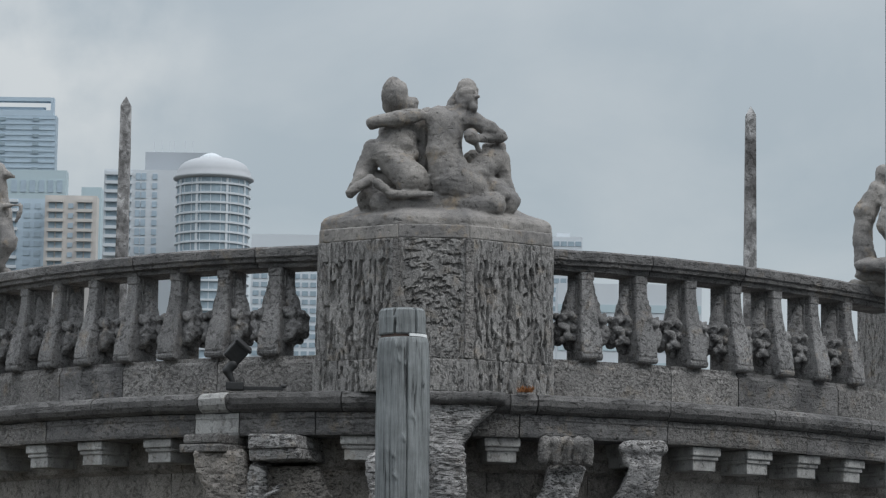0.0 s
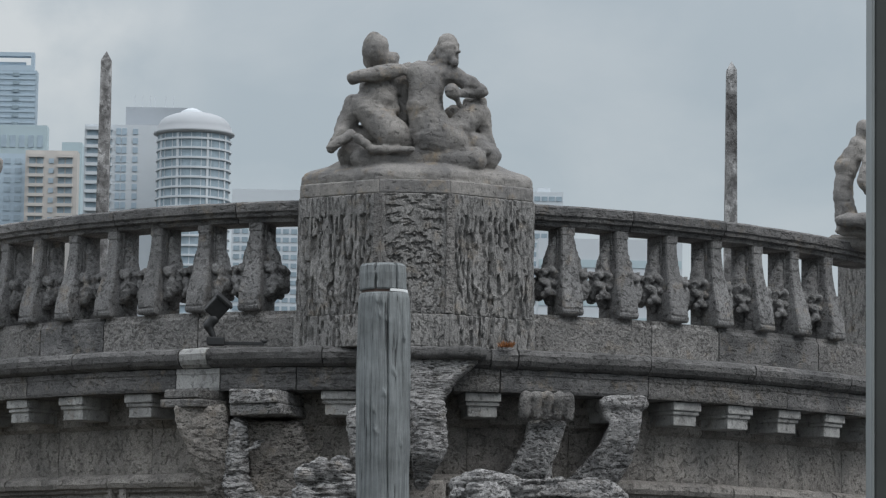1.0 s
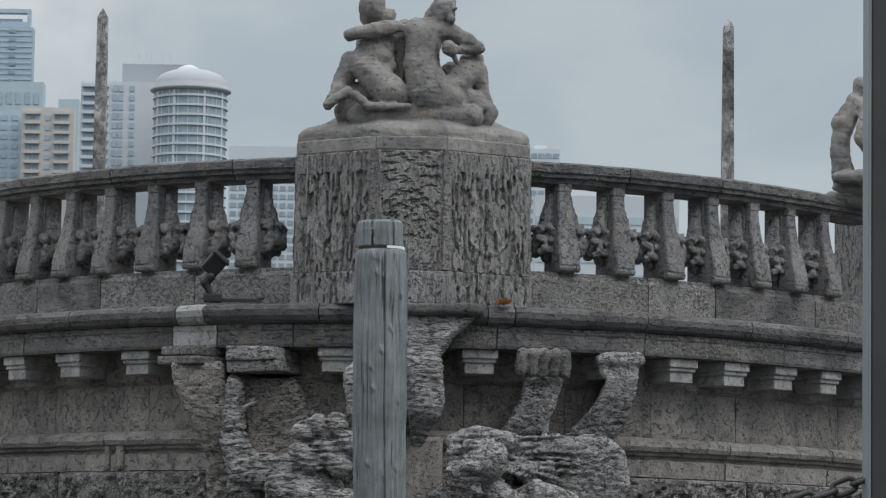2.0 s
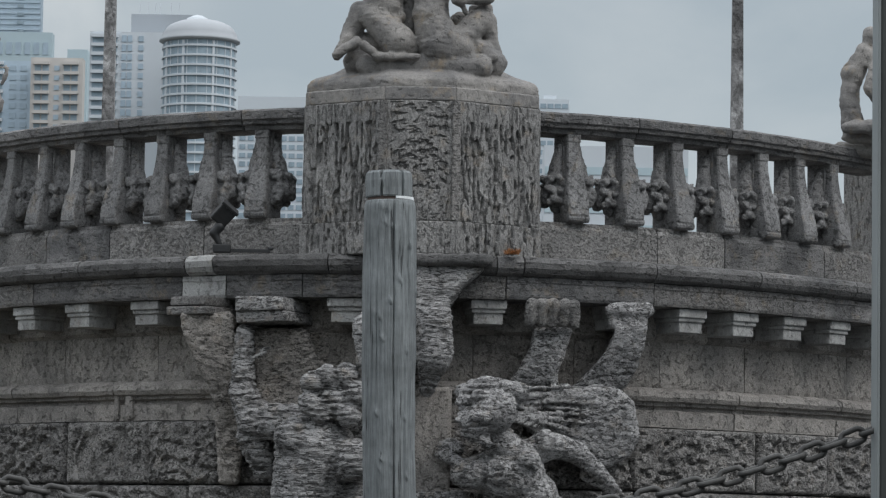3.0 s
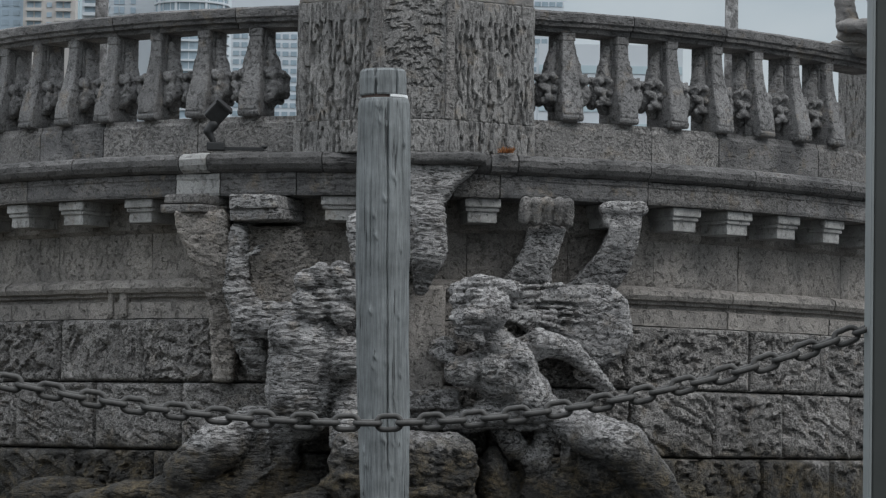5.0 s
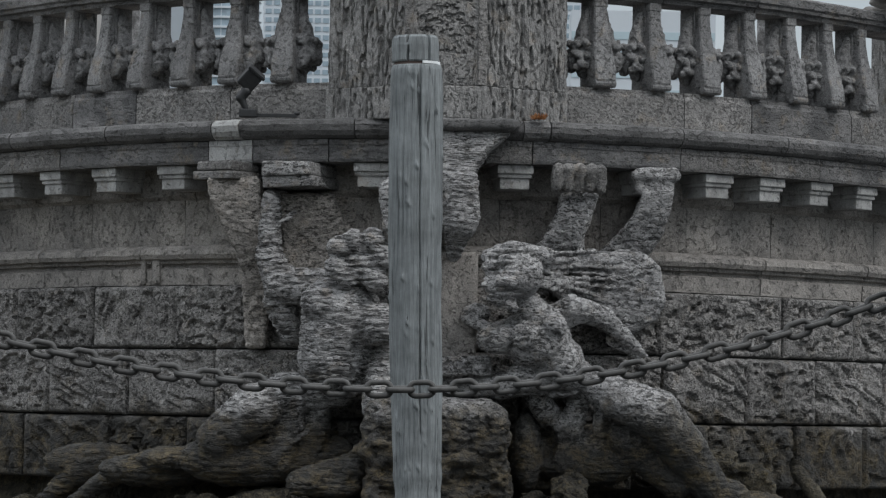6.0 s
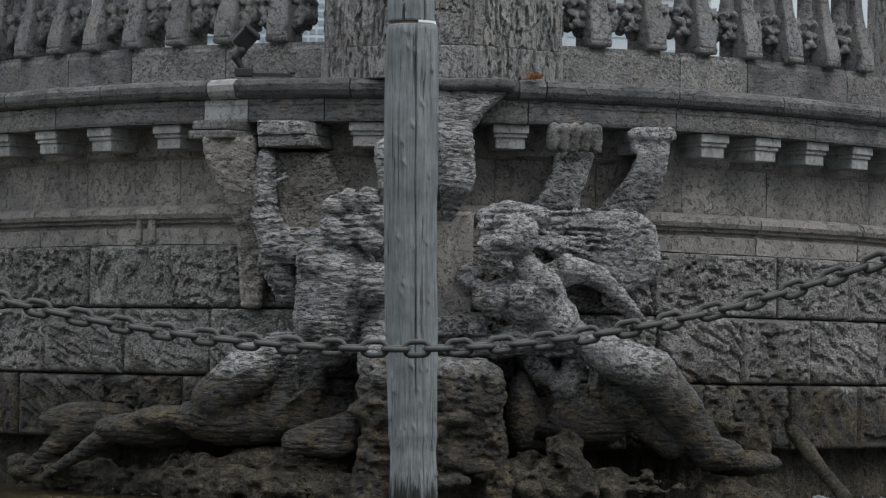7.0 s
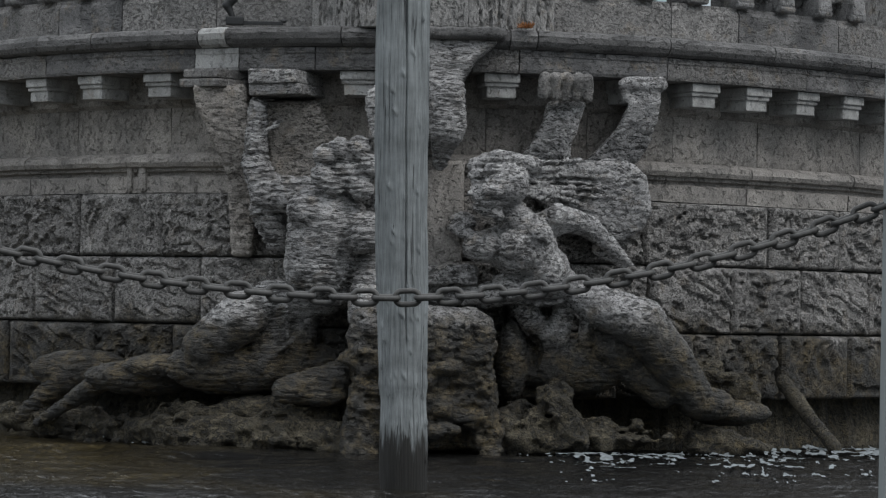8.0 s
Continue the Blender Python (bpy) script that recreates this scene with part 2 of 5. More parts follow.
# ---- sculpting: soft unions of limbs and balls on a grid, skinned into one mesh ----
def skin(values, lo, step):
    """Surface nets: one vertex in each cell that the surface crosses."""
    v = values
    nx, ny, nz = v.shape
    inside = v < 0
    corners = [(i, j, k) for i in (0, 1) for j in (0, 1) for k in (0, 1)]
    count = np.zeros((nx - 1, ny - 1, nz - 1), np.uint8)
    for i, j, k in corners:
        count += inside[i:nx - 1 + i, j:ny - 1 + j, k:nz - 1 + k]
    cells = np.argwhere((count > 0) & (count < 8))
    index = -np.ones(count.shape, np.int32)
    index[tuple(cells.T)] = np.arange(len(cells))
    total, hits = np.zeros((len(cells), 3)), np.zeros(len(cells))
    for a in corners:
        va = v[tuple((cells + np.array(a)).T)]
        for axis in range(3):
            if a[axis]:
                continue
            b = np.array([c + (1 if n == axis else 0) for n, c in enumerate(a)])
            vb = v[tuple((cells + b).T)]
            cross = (va < 0) != (vb < 0)
            t = np.where(cross, va / np.where(cross, va - vb, 1.0), 0.0)
            p = cells + np.array(a, float)
            p[:, axis] += t
            total += p * cross[:, None]
            hits += cross
    verts = total / hits[:, None] * step + np.array(lo)
    faces = []
    for axis in range(3):
        u, w = (axis + 1) % 3, (axis + 2) % 3
        sl0, sl1 = [slice(None)] * 3, [slice(None)] * 3
        sl0[axis], sl1[axis] = slice(0, -1), slice(1, None)
        a, b = inside[tuple(sl0)], inside[tuple(sl1)]
        for flip in (False, True):
            hit = np.argwhere((a & ~b) if not flip else (~a & b))
            hit = hit[(hit[:, u] > 0) & (hit[:, w] > 0) & (hit[:, u] < v.shape[u] - 1) & (hit[:, w] < v.shape[w] - 1)]
            quad = []
            for du, dw in ((1, 1), (0, 1), (0, 0), (1, 0)):
                c = hit.copy()
                c[:, u] -= du
                c[:, w] -= dw
                quad.append(index[c[:, 0], c[:, 1], c[:, 2]])
            faces.append(np.stack(quad if not flip else quad[::-1], 1))
    return verts, np.concatenate(faces)


def lattice(p, scale, seed):
    """Smooth value noise at the points p, from -1 to 1."""
    q = p * scale + seed * 7.31
    i = np.floor(q).astype(np.int64)
    t = q - i
    t = t * t * (3 - 2 * t)

    def h(a):
        n = (a[..., 0] * 73856093) ^ (a[..., 1] * 19349663) ^ (a[..., 2] * 83492791)
        n = (n ^ (n >> 13)) * 1274126177
        return ((n ^ (n >> 16)) & 0xFFFF) / 32767.5 - 1

    r = 0
    for dx in (0, 1):
        for dy in (0, 1):
            for dz in (0, 1):
                wt = (t[..., 0] if dx else 1 - t[..., 0]) * (t[..., 1] if dy else 1 - t[..., 1]) * (t[..., 2] if dz else 1 - t[..., 2])
                r = r + wt * h(i + np.array([dx, dy, dz]))
    return r


class Sculpture:
    def __init__(self, blend=0.04):
        self.shapes, self.blend = [], blend
        self.lo, self.hi = np.full(3, 1e9), np.full(3, -1e9)

    def grow(self, p, r):
        self.lo, self.hi = np.minimum(self.lo, np.array(p) - r), np.maximum(self.hi, np.array(p) + r)

    def limb(self, a, b, r0, r1, cut=False):
        self.shapes.append(("limb", np.array(a), np.array(b), r0, r1, cut))
        if not cut:
            self.grow(a, r0), self.grow(b, r1)
        return self

    def ball(self, c, r, cut=False):
        r = np.array(r if isinstance(r, tuple) else (r, r, r), float)
        self.shapes.append(("ball", np.array(c), r, None, None, cut))
        if not cut:
            self.grow(c, r.max())
        return self

    def plank(self, knots, back, r=0.03):
        """A body of varying width: knots of (height, from x, to x, front y), the lowest first."""
        k = np.array(knots, float)
        self.shapes.append(("plank", k, back, r, None, False))
        self.grow((k[:, 1].min(), k[:, 3].min(), k[0, 0]), 0), self.grow((k[:, 2].max(), back, k[-1, 0]), 0)
        return self

    def prism(self, plan, knots, r=0.02):
        """An upright body on a convex plan, walked counter-clockwise: knots of (height, inset), the lowest first."""
        p, k = np.array(plan, float), np.array(knots, float)
        self.shapes.append(("prism", p, k, r, None, False))
        self.grow((p[:, 0].min(), p[:, 1].min(), k[0, 0]), 0), self.grow((p[:, 0].max(), p[:, 1].max(), k[-1, 0]), 0)
        return self

    def reach(self, shape):
        """The corners of the box that a shape fills."""
        kind, a, b, r0, r1, cut = shape
        if kind == "limb":
            r = max(r0, r1)
            return np.minimum(a, b) - r, np.maximum(a, b) + r
        if kind == "ball":
            return a - b, a + b
        if kind == "prism":
            return np.array([a[:, 0].min(), a[:, 1].min(), b[0, 0]]), np.array([a[:, 0].max(), a[:, 1].max(), b[-1, 0]])
        return np.array([a[:, 1].min(), a[:, 3].min(), a[0, 0]]), np.array([a[:, 2].max(), b, a[-1, 0]])

    def build(self, name, step, material, relief=0.0, scale=(20, 20, 20), folds=0.0, fold_scale=(9, 9, 22), seed=1, fold_from=-9.0, pits=0.0, pit_scale=(26, 26, 34), dip=0.4):
        lo = self.lo - 0.06
        n = np.ceil((self.hi + 0.06 - lo) / step).astype(int) + 1
        axes = [lo[i] + step * np.arange(n[i]) for i in range(3)]
        d = np.full(tuple(n), 1.0)
        margin = self.blend + 0.06
        for shape in self.shapes:
            kind, a, b, r0, r1, cut = shape
            p0, p1 = self.reach(shape)
            sl = tuple(slice(max(0, int((p0[i] - margin - lo[i]) / step)), max(1, min(int(n[i]), int((p1[i] + margin - lo[i]) / step) + 2))) for i in range(3))
            g = np.stack(np.meshgrid(*[axes[i][sl[i]] for i in range(3)], indexing="ij"), -1)
            if kind == "limb":
                ab = b - a
                t = np.clip(((g - a) @ ab) / (ab @ ab), 0, 1)
                s = np.linalg.norm(g - a - t[..., None] * ab, axis=-1) - (r0 + (r1 - r0) * t)
            elif kind == "ball":
                q = (g - a) / b
                k = np.linalg.norm(q, axis=-1)
                s = (k - 1) * b.min() if np.ptp(b) < 1e-6 else k * (k - 1) / np.maximum(np.linalg.norm(q / b, axis=-1), 1e-6)
            elif kind == "prism":
                inset = np.interp(g[..., 2], b[:, 0], b[:, 1])
                side = np.full(inset.shape, -9.0)
                for p, q in zip(a, np.roll(a, -1, 0)):
                    e = (q - p) / np.linalg.norm(q - p)
                    side = np.maximum(side, (g[..., 0] - p[0]) * e[1] - (g[..., 1] - p[1]) * e[0])
                q = np.stack([side + inset, np.abs(g[..., 2] - (b[0, 0] + b[-1, 0]) / 2) - (b[-1, 0] - b[0, 0]) / 2], -1) + r0
                s = np.linalg.norm(np.maximum(q, 0), axis=-1) + np.minimum(q.max(-1), 0) - r0
            else:
                x0, x1, y0 = [np.interp(g[..., 2], a[:, 0], a[:, c]) for c in (1, 2, 3)]
                q = np.stack([np.abs(g[..., 0] - (x0 + x1) / 2) - (x1 - x0) / 2, np.abs(g[..., 1] - (y0 + b) / 2) - (b - y0) / 2,
                              np.abs(g[..., 2] - (a[0, 0] + a[-1, 0]) / 2) - (a[-1, 0] - a[0, 0]) / 2], -1) + r0
                s = np.linalg.norm(np.maximum(q, 0), axis=-1) + np.minimum(q.max(-1), 0) - r0
            o = d[sl]
            if cut:
                h = np.clip(0.5 - 0.5 * (o + s) / self.blend, 0, 1)
                d[sl] = o + (-s - o) * h + self.blend * h * (1 - h)
            else:
                h = np.clip(0.5 + 0.5 * (o - s) / self.blend, 0, 1)
                d[sl] = o + (s - o) * h - self.blend * h * (1 - h)
        near = np.argwhere(np.abs(d) < 0.09)
        pts = lo + step * near
        add = np.zeros(len(pts))
        if relief:
            add += relief * (1.2 * lattice(pts, np.array(scale) * 0.38, seed + 1) + lattice(pts, np.array(scale), seed) + 0.5 * lattice(pts, np.array(scale) * 2.3, seed + 3))
        if folds:
            # eroded bedding: wavy, broken ledges every few centimetres
            wave = 0.8 * lattice(pts, np.array([3.5, 3.5, 3.5]), seed + 9) + 0.35 * lattice(pts, np.array([11.0, 11, 11]), seed + 11)
            ph = pts[:, 2] * fold_scale[2] + wave + dip * pts[:, 0]
            w = np.clip(1.25 - np.abs(ph - np.floor(ph) - 0.5) / 0.2, 0, 1)
            mask = np.clip(0.75 + 1.3 * lattice(pts, np.array([fold_scale[0], fold_scale[1], 18.0]), seed + 5), 0, 1)
            add += folds * w * mask * np.clip((pts[:, 2] - fold_from) / 0.15 + 0.65, 0.65, 1)
        if pits:
            add += pits * np.clip((lattice(pts + 0.02 * lattice(pts, np.array([14.0, 14, 14]), seed + 15)[:, None], np.array(pit_scale, float), seed + 17) - 0.22) * 3.5, 0, 1)
        d[tuple(near.T)] += add
        verts, faces = skin(d, lo, step)
        return part(name, mesh_of(name, verts, faces, True), material)


def slab(front, out, u, z, amp, scale, edge, thick, seed=1, groove=0.0, groove_scale=(24, 24, 3.5), cell=0.022, frame_edge=0.0, turn=0.0, carve=None):
    """A stone with a worked, worn face: front(u, z) gives its face, out(u) the way it looks. Its back is plain."""
    nu, nz = max(4, int(round(abs(u[1] - u[0]) / cell))), max(4, int(round((z[1] - z[0]) / cell)))
    us, zs = np.linspace(u[0], u[1], nu + 1), np.linspace(z[0], z[1], nz + 1)
    pts = np.array([[tuple(front(a, b)) for b in zs] for a in us])
    nrm = np.array([[tuple(out(a)) for b in zs] for a in us])
    du = np.minimum(us - us[0], us[-1] - us)[:, None] + 0 * zs[None]
    dz = np.minimum(zs - zs[0], zs[-1] - zs)[None] + 0 * us[:, None]
    e = np.minimum(du, dz)
    k = np.clip(1 - e / edge, 0, 1)
    d = -edge * (1 - np.sqrt(np.maximum(0, 1 - k * k))) * 0.8
    free = np.clip((e - frame_edge) / 0.03, 0, 1) if frame_edge else 1.0
    s3 = np.array(scale, float)
    d = d + free * amp * (lattice(pts, s3, seed) + 0.7 * lattice(pts, s3 * 2.2, seed + 2) + 0.4 * lattice(pts, s3 * 4.7, seed + 4))
    gu, gz = us[:, None] + 0 * zs[None], zs[None] + 0 * us[:, None]
    if groove:
        ct, st = math.cos(radians(turn)), math.sin(radians(turn))
        q = np.stack([gu * ct + gz * st, 0 * gu, gz * ct - gu * st], -1)
        w = lattice(q + 0.03 * lattice(q, np.array([9.0, 9, 9]), seed + 6)[..., None], np.array(groove_scale, float), seed + 8)
        d = d - free * groove * np.clip((w - 0.02) * 3.5, 0, 1)
    if carve:
        d = d + carve(gu, gz)
    pts = pts + nrm * d[..., None]
    n1 = nz + 1
    verts = [tuple(p) for p in pts.reshape(-1, 3)]
    faces = [(i * n1 + j, (i + 1) * n1 + j, (i + 1) * n1 + j + 1, i * n1 + j + 1) for i in range(nu) for j in range(nz)]
    rim = [i * n1 for i in range(nu + 1)] + [nu * n1 + j for j in range(1, nz + 1)] + [i * n1 + nz for i in range(nu - 1, -1, -1)] + [j for j in range(nz - 1, 0, -1)]
    base = len(verts)
    flat = nrm.reshape(-1, 3)
    verts += [tuple(np.array(verts[r]) - flat[r] * thick) for r in rim]
    m = len(rim)
    faces += [(rim[i], base + i, base + (i + 1) % m, rim[(i + 1) % m]) for i in range(m)]
    faces.append(tuple(range(base, base + m)))
    return mesh_of("stone", verts, faces)


def bow_slab(x0, x1, z0, z1, out, **more):
    return slab(lambda a, b: bow(a, out, b), lambda a: bow(a, 1) - bow(a, 0), (x0, x1), (z0, z1), **more)


# ---- water, the hull of the stone boat and its deck ----
def swell(q):
    return 0.022 * lattice(q, 0.9, 4) + 0.013 * lattice(q, 2.1, 8) + 0.007 * lattice(q, 4.6, 2) + 0.004 * lattice(q, 9.0, 6)


def sea():
    m, n, l, b = tree("dark_bay_water", 0.06)
    g = n.new("ShaderNodeNewGeometry")
    mp = n.new("ShaderNodeMapping"); mp.inputs["Scale"].default_value = (1.0, 0.6, 1)
    l.new(g.outputs["Position"], mp.inputs[0])
    ms = n.new("ShaderNodeMapping"); ms.inputs["Scale"].default_value = (0.8, 0.45, 1)
    l.new(g.outputs["Position"], ms.inputs[0])
    a = noise_tex(n, l, mp.outputs[0], 12.0, 4.0, 0.6, 0.8)
    silt = noise_tex(n, l, ms.outputs[0], 0.6, 2.0, 0.5)
    # golden weed drifting under the surface on one side
    sx = n.new("ShaderNodeSeparateXYZ"); l.new(g.outputs["Position"], sx.inputs[0])
    lean = n.new("ShaderNodeMath"); lean.operation = "MULTIPLY_ADD"; lean.inputs[1].default_value = -0.09
    l.new(sx.outputs[0], lean.inputs[0]); l.new(silt, lean.inputs[2])
    blade = noise_tex(n, l, mp.outputs[0], 22.0, 5.0, 0.7, 1.0)
    weed = mix(n, l, "MIX", ramp(n, l, blade, [(0.42, 0.0), (0.66, 1.0)]), (0.012, 0.010, 0.006), (0.075, 0.057, 0.023))
    l.new(mix(n, l, "MIX", ramp(n, l, lean.outputs[0], [(0.58, 0.0), (0.74, 1.0)]), (0.008, 0.008, 0.008), weed), b.inputs["Base Color"])
    bump = n.new("ShaderNodeBump"); bump.inputs["Strength"].default_value, bump.inputs["Distance"].default_value = 0.8, 0.03
    l.new(a, bump.inputs["Height"]); l.new(bump.outputs[0], b.inputs["Normal"])
    xs, ys = np.linspace(-6, 6, 301), np.linspace(15.0, 24.5, 260)
    gx, gy = np.meshgrid(xs, ys, indexing="ij")
    q = np.stack([gx, gy * 2.4, 0 * gx], -1)
    z = swell(q)
    fade = np.clip(np.minimum(6 - abs(gx), np.minimum(gy - 15.0, 24.5 - gy)), 0, 1)
    pts = np.stack([gx, gy, z * fade], -1).reshape(-1, 3)
    w, verts = len(ys), [tuple(v) for v in pts]
    faces = [(i * w + j, (i + 1) * w + j, (i + 1) * w + j + 1, i * w + j + 1) for i in range(len(xs) - 1) for j in range(w - 1)]
    k = len(verts)
    verts += [(-6, 15.0, 0), (6, 15.0, 0), (6, 24.5, 0), (-6, 24.5, 0), (-3000, -3000, 0), (3000, -3000, 0), (3000, 4500, 0), (-3000, 4500, 0)]
    faces += [(k + 4, k + 5, k + 1, k), (k + 5, k + 6, k + 2, k + 1), (k + 6, k + 7, k + 3, k + 2), (k + 7, k + 4, k, k + 3)]
    ob = part("water", mesh_of("water", verts, faces, True), m)
    return tagged(ob, "dark rippled bay water round the stone boat", "water", kind="structure")


sea()
WALL = -0.45


def hull():
    verts, faces = [], []
    xs = [XC - SPREAD + 2 * SPREAD * i / 60 for i in range(61)]
    ring = [bow(x, WALL - 0.02) for x in xs]
    ring = [Vector((ring[0].x - 1, 62, 0))] + ring + [Vector((ring[-1].x + 1, 62, 0))]
    n = len(ring)
    for z in (-1.2, 2.86):
        verts += [(p.x, p.y, z) for p in ring]
    for i in range(n):
        j = (i + 1) % n
        faces.append((i, j, n + j, n + i))
    faces.append(tuple(range(n, 2 * n)))
    ob = part("wall_hull", mesh_of("wall_hull", verts, faces), SMOOTH)
    return tagged(ob, "weathered limestone wall of the boat-shaped breakwater", "stone wall", kind="structure")


hull_wall = hull()

# unseen box added behind the camera to shut off low sky on that side
bm = bmesh.new()
box(bm, (-70, -16, 0), (70, -13, 6))
SKY_BLOCKER = painted("dark_sky_blocker", (0.06, 0.075, 0.045), 0.9, 0.5, 1.5)
tagged(part("backdrop", bm, SKY_BLOCKER), "unseen dark green box that blocks the low sky", "hedge", kind="structure")

# ---- cornice, brackets, plinth and rail ----
def band(name, label, category, material, profile, joints, steps, rough, seed):
    """A moulding along the bow, cut into stones at the joints."""
    top = empty(name, pose(0, 0, 0), label, category, kind="structure")
    for i, (a, b) in enumerate(zip(joints, joints[1:])):
        mat = material[i % len(material)]
        part("block", sweep(a + 0.004, b - 0.004, profile, max(2, int((b - a) * steps)), rough, seed + i), mat, top)
    return top


CUTS = [-5.2, -4.1, -3.05, -2.3, -1.55, -1.36, -0.62, 0.43, 0.6, 1.46, 2.2, 2.95, 4.0, 5.1]
band("cornice_nose", "soot-blackened rounded nose of the limestone cornice", "cornice", [SOOTY, SOOTY, SOOTY, SOOTY, PALE, SOOTY, SOOTY, RAIL, SOOTY, SOOTY, RAIL, SOOTY, SOOTY],
     [(-0.25, 2.862), (0.20, 2.872), (0.245, 2.858), (0.262, 2.83), (0.258, 2.79), (0.235, 2.757), (0.20, 2.738), (-0.25, 2.735)], CUTS, 22, 0.007, 3)
band("cornice_fascia", "pitted limestone fascia of the cornice", "cornice", [RAIL, STONE, RAIL, PALE, RAIL, RAIL, STONE, RAIL, STONE, RAIL, RAIL],
     [(-0.25, 2.734), (0.188, 2.734), (0.19, 2.70), (0.183, 2.69), (0.186, 2.60), (0.178, 2.58), (0.10, 2.574), (-0.25, 2.574)], [-5.2, -3.6, -2.7, -1.6, -1.3, -0.8, 0.2, 0.5, 1.48, 2.5, 3.4, 5.1], 22, 0.007, 13)
band("bed_moulding", "plain limestone band under the brackets of the cornice", "moulding", [SMOOTH],
     [(-0.4, 2.574), (-0.14, 2.574), (-0.14, 2.38), (-0.17, 2.355), (-0.4, 2.35)], [-5.2, -3.2, -1.9, 0.9, 2.1, 3.4, 5.1], 14, 0.004, 20)
band("plinth_course", "pitted limestone plinth under the balusters", "plinth", [STONE, RAIL, STONE],
     [(-0.34, 2.866), (0.02, 2.866), (0.02, 3.09), (0.0, 3.115), (0.0, 3.14), (-0.34, 3.14)], [-3.75, -2.75, -2.25, -1.55, -0.84, 0.74, 1.6, 2.1, 2.9, 3.55], 16, 0.004, 40)
band("handrail", "weathered limestone handrail with a moulded underside", "handrail", [RAIL],
     [(-0.31, 3.90), (0.0, 3.905), (0.02, 3.89), (0.022, 3.835), (0.008, 3.822), (0.004, 3.80), (-0.022, 3.79), (-0.03, 3.762), (-0.05, 3.756), (-0.27, 3.756)],
     [-3.75, -2.2, -1.3, -0.84, 0.74, 1.46, 2.15, 3.5], 18, 0.005, 60)


def bracket_mesh():
    bm = bmesh.new()
    box(bm, (-0.125, -0.13, 0.075), (0.125, 0.2, 0.135), 0.008)
    box(bm, (-0.118, -0.115, 0.045), (0.118, 0.2, 0.078), 0.012)
    box(bm, (-0.102, -0.10, -0.03), (0.102, 0.2, 0.05), 0.008)
    return bm


bracket = part("cornice_bracket", bracket_mesh(), PALE)
tagged(bracket, "small moulded limestone bracket under the cornice", "bracket", "brackets under the cornice")
SPOTS = [-3.95, -3.57, -3.2, -2.81, -2.39, -1.89, -0.53, 0.40, 1.33, 1.78, 2.17, 2.55, 2.92, 3.3]
for i, x in enumerate(SPOTS):
    p = bow(x, 0.02, 2.44)
    m = pose(p.x, p.y, p.z, 0, 0, bow_turn(x))
    if i:
        copy_thing(bracket, m)
    else:
        bracket.matrix_basis = m



def baluster():
    """A cross-shaped baluster: a core, a flat-faced console in front and pear-shaped ones with fruit at the sides."""
    top = empty("baluster", pose(0, 0, 0), "pitted limestone baluster with scrolled foot and carved fruit", "baluster", "balusters of the parapet")
    bm = bmesh.new()
    box(bm, (-0.062, -0.055, 0.0), (0.062, 0.10, 0.63), 0.008)
    part("core", bm, BALUSTER, top)
    bm = bmesh.new()
    prof = [(0.0, 0.055, 0.15), (0.02, 0.066, 0.195), (0.06, 0.076, 0.21), (0.13, 0.080, 0.20), (0.20, 0.077, 0.18), (0.30, 0.066, 0.15), (0.40, 0.056, 0.125), (0.50, 0.050, 0.11), (0.57, 0.049, 0.105), (0.575, 0.054, 0.11), (0.625, 0.054, 0.11)]
    loops = []
    for z, w, d in prof:
        loops.append([bm.verts.new((a * w, b, z)) for a, b in ((-1, -d + 0.012), (-0.86, -d), (0.86, -d), (1, -d + 0.012), (1, -0.05), (-1, -0.05))])
    for p, q in zip(loops, loops[1:]):
        for i in range(6):
            bm.faces.new((p[i], p[(i + 1) % 6], q[(i + 1) % 6], q[i]))
    bm.faces.new(loops[0][::-1]); bm.faces.new(loops[-1])
    front = part("front_console", bm, BALUSTER, top)
    bm = bmesh.new()
    lathe(bm, [(0.016, -0.080), (0.027, -0.078), (0.031, -0.05), (0.031, 0.05), (0.027, 0.078), (0.016, 0.080)], 12, pose(0, -0.178, 0.034, 0, 90, 0))
    part("scroll", bm, BALUSTER, front)
    for side in (-1, 1):
        s = Sculpture(0.016)
        s.limb((side * 0.06, -0.01, 0.54), (side * 0.085, 0.0, 0.40), 0.032, 0.050).limb((side * 0.085, 0.0, 0.40), (side * 0.105, 0.0, 0.24), 0.050, 0.078).limb((side * 0.10, 0.0, 0.22), (side * 0.09, 0.0, 0.12), 0.07, 0.045)
        rng = random.Random(5 + side)
        for k in range(52):
            a = rng.uniform(0, 6.28)
            s.ball((side * (0.12 + 0.062 * math.cos(a)), 0.085 * math.sin(a) - 0.005, rng.uniform(0.13, 0.33)), rng.uniform(0.024, 0.032))
        ob = s.build("side_console", 0.0085, BALUSTER, 0.004, (45, 45, 45), seed=3 + side, pits=0.006, pit_scale=(40, 40, 40))
        ob.parent = top
    return top


first = baluster()
k = 0
for side in (-1, 1):
    for i in range(8 if side < 0 else 7):
        x = at_length((1.10 + (0.435 if side > 0 else 0.42) * i) * side + (-0.065 if side < 0 else 0.0))
        p = bow(x, -0.14, 3.135)
        m = pose(p.x, p.y, p.z, 0, 0, bow_turn(x))
        if k:
            copy_thing(first, m)
        else:
            first.matrix_basis = m
        k += 1


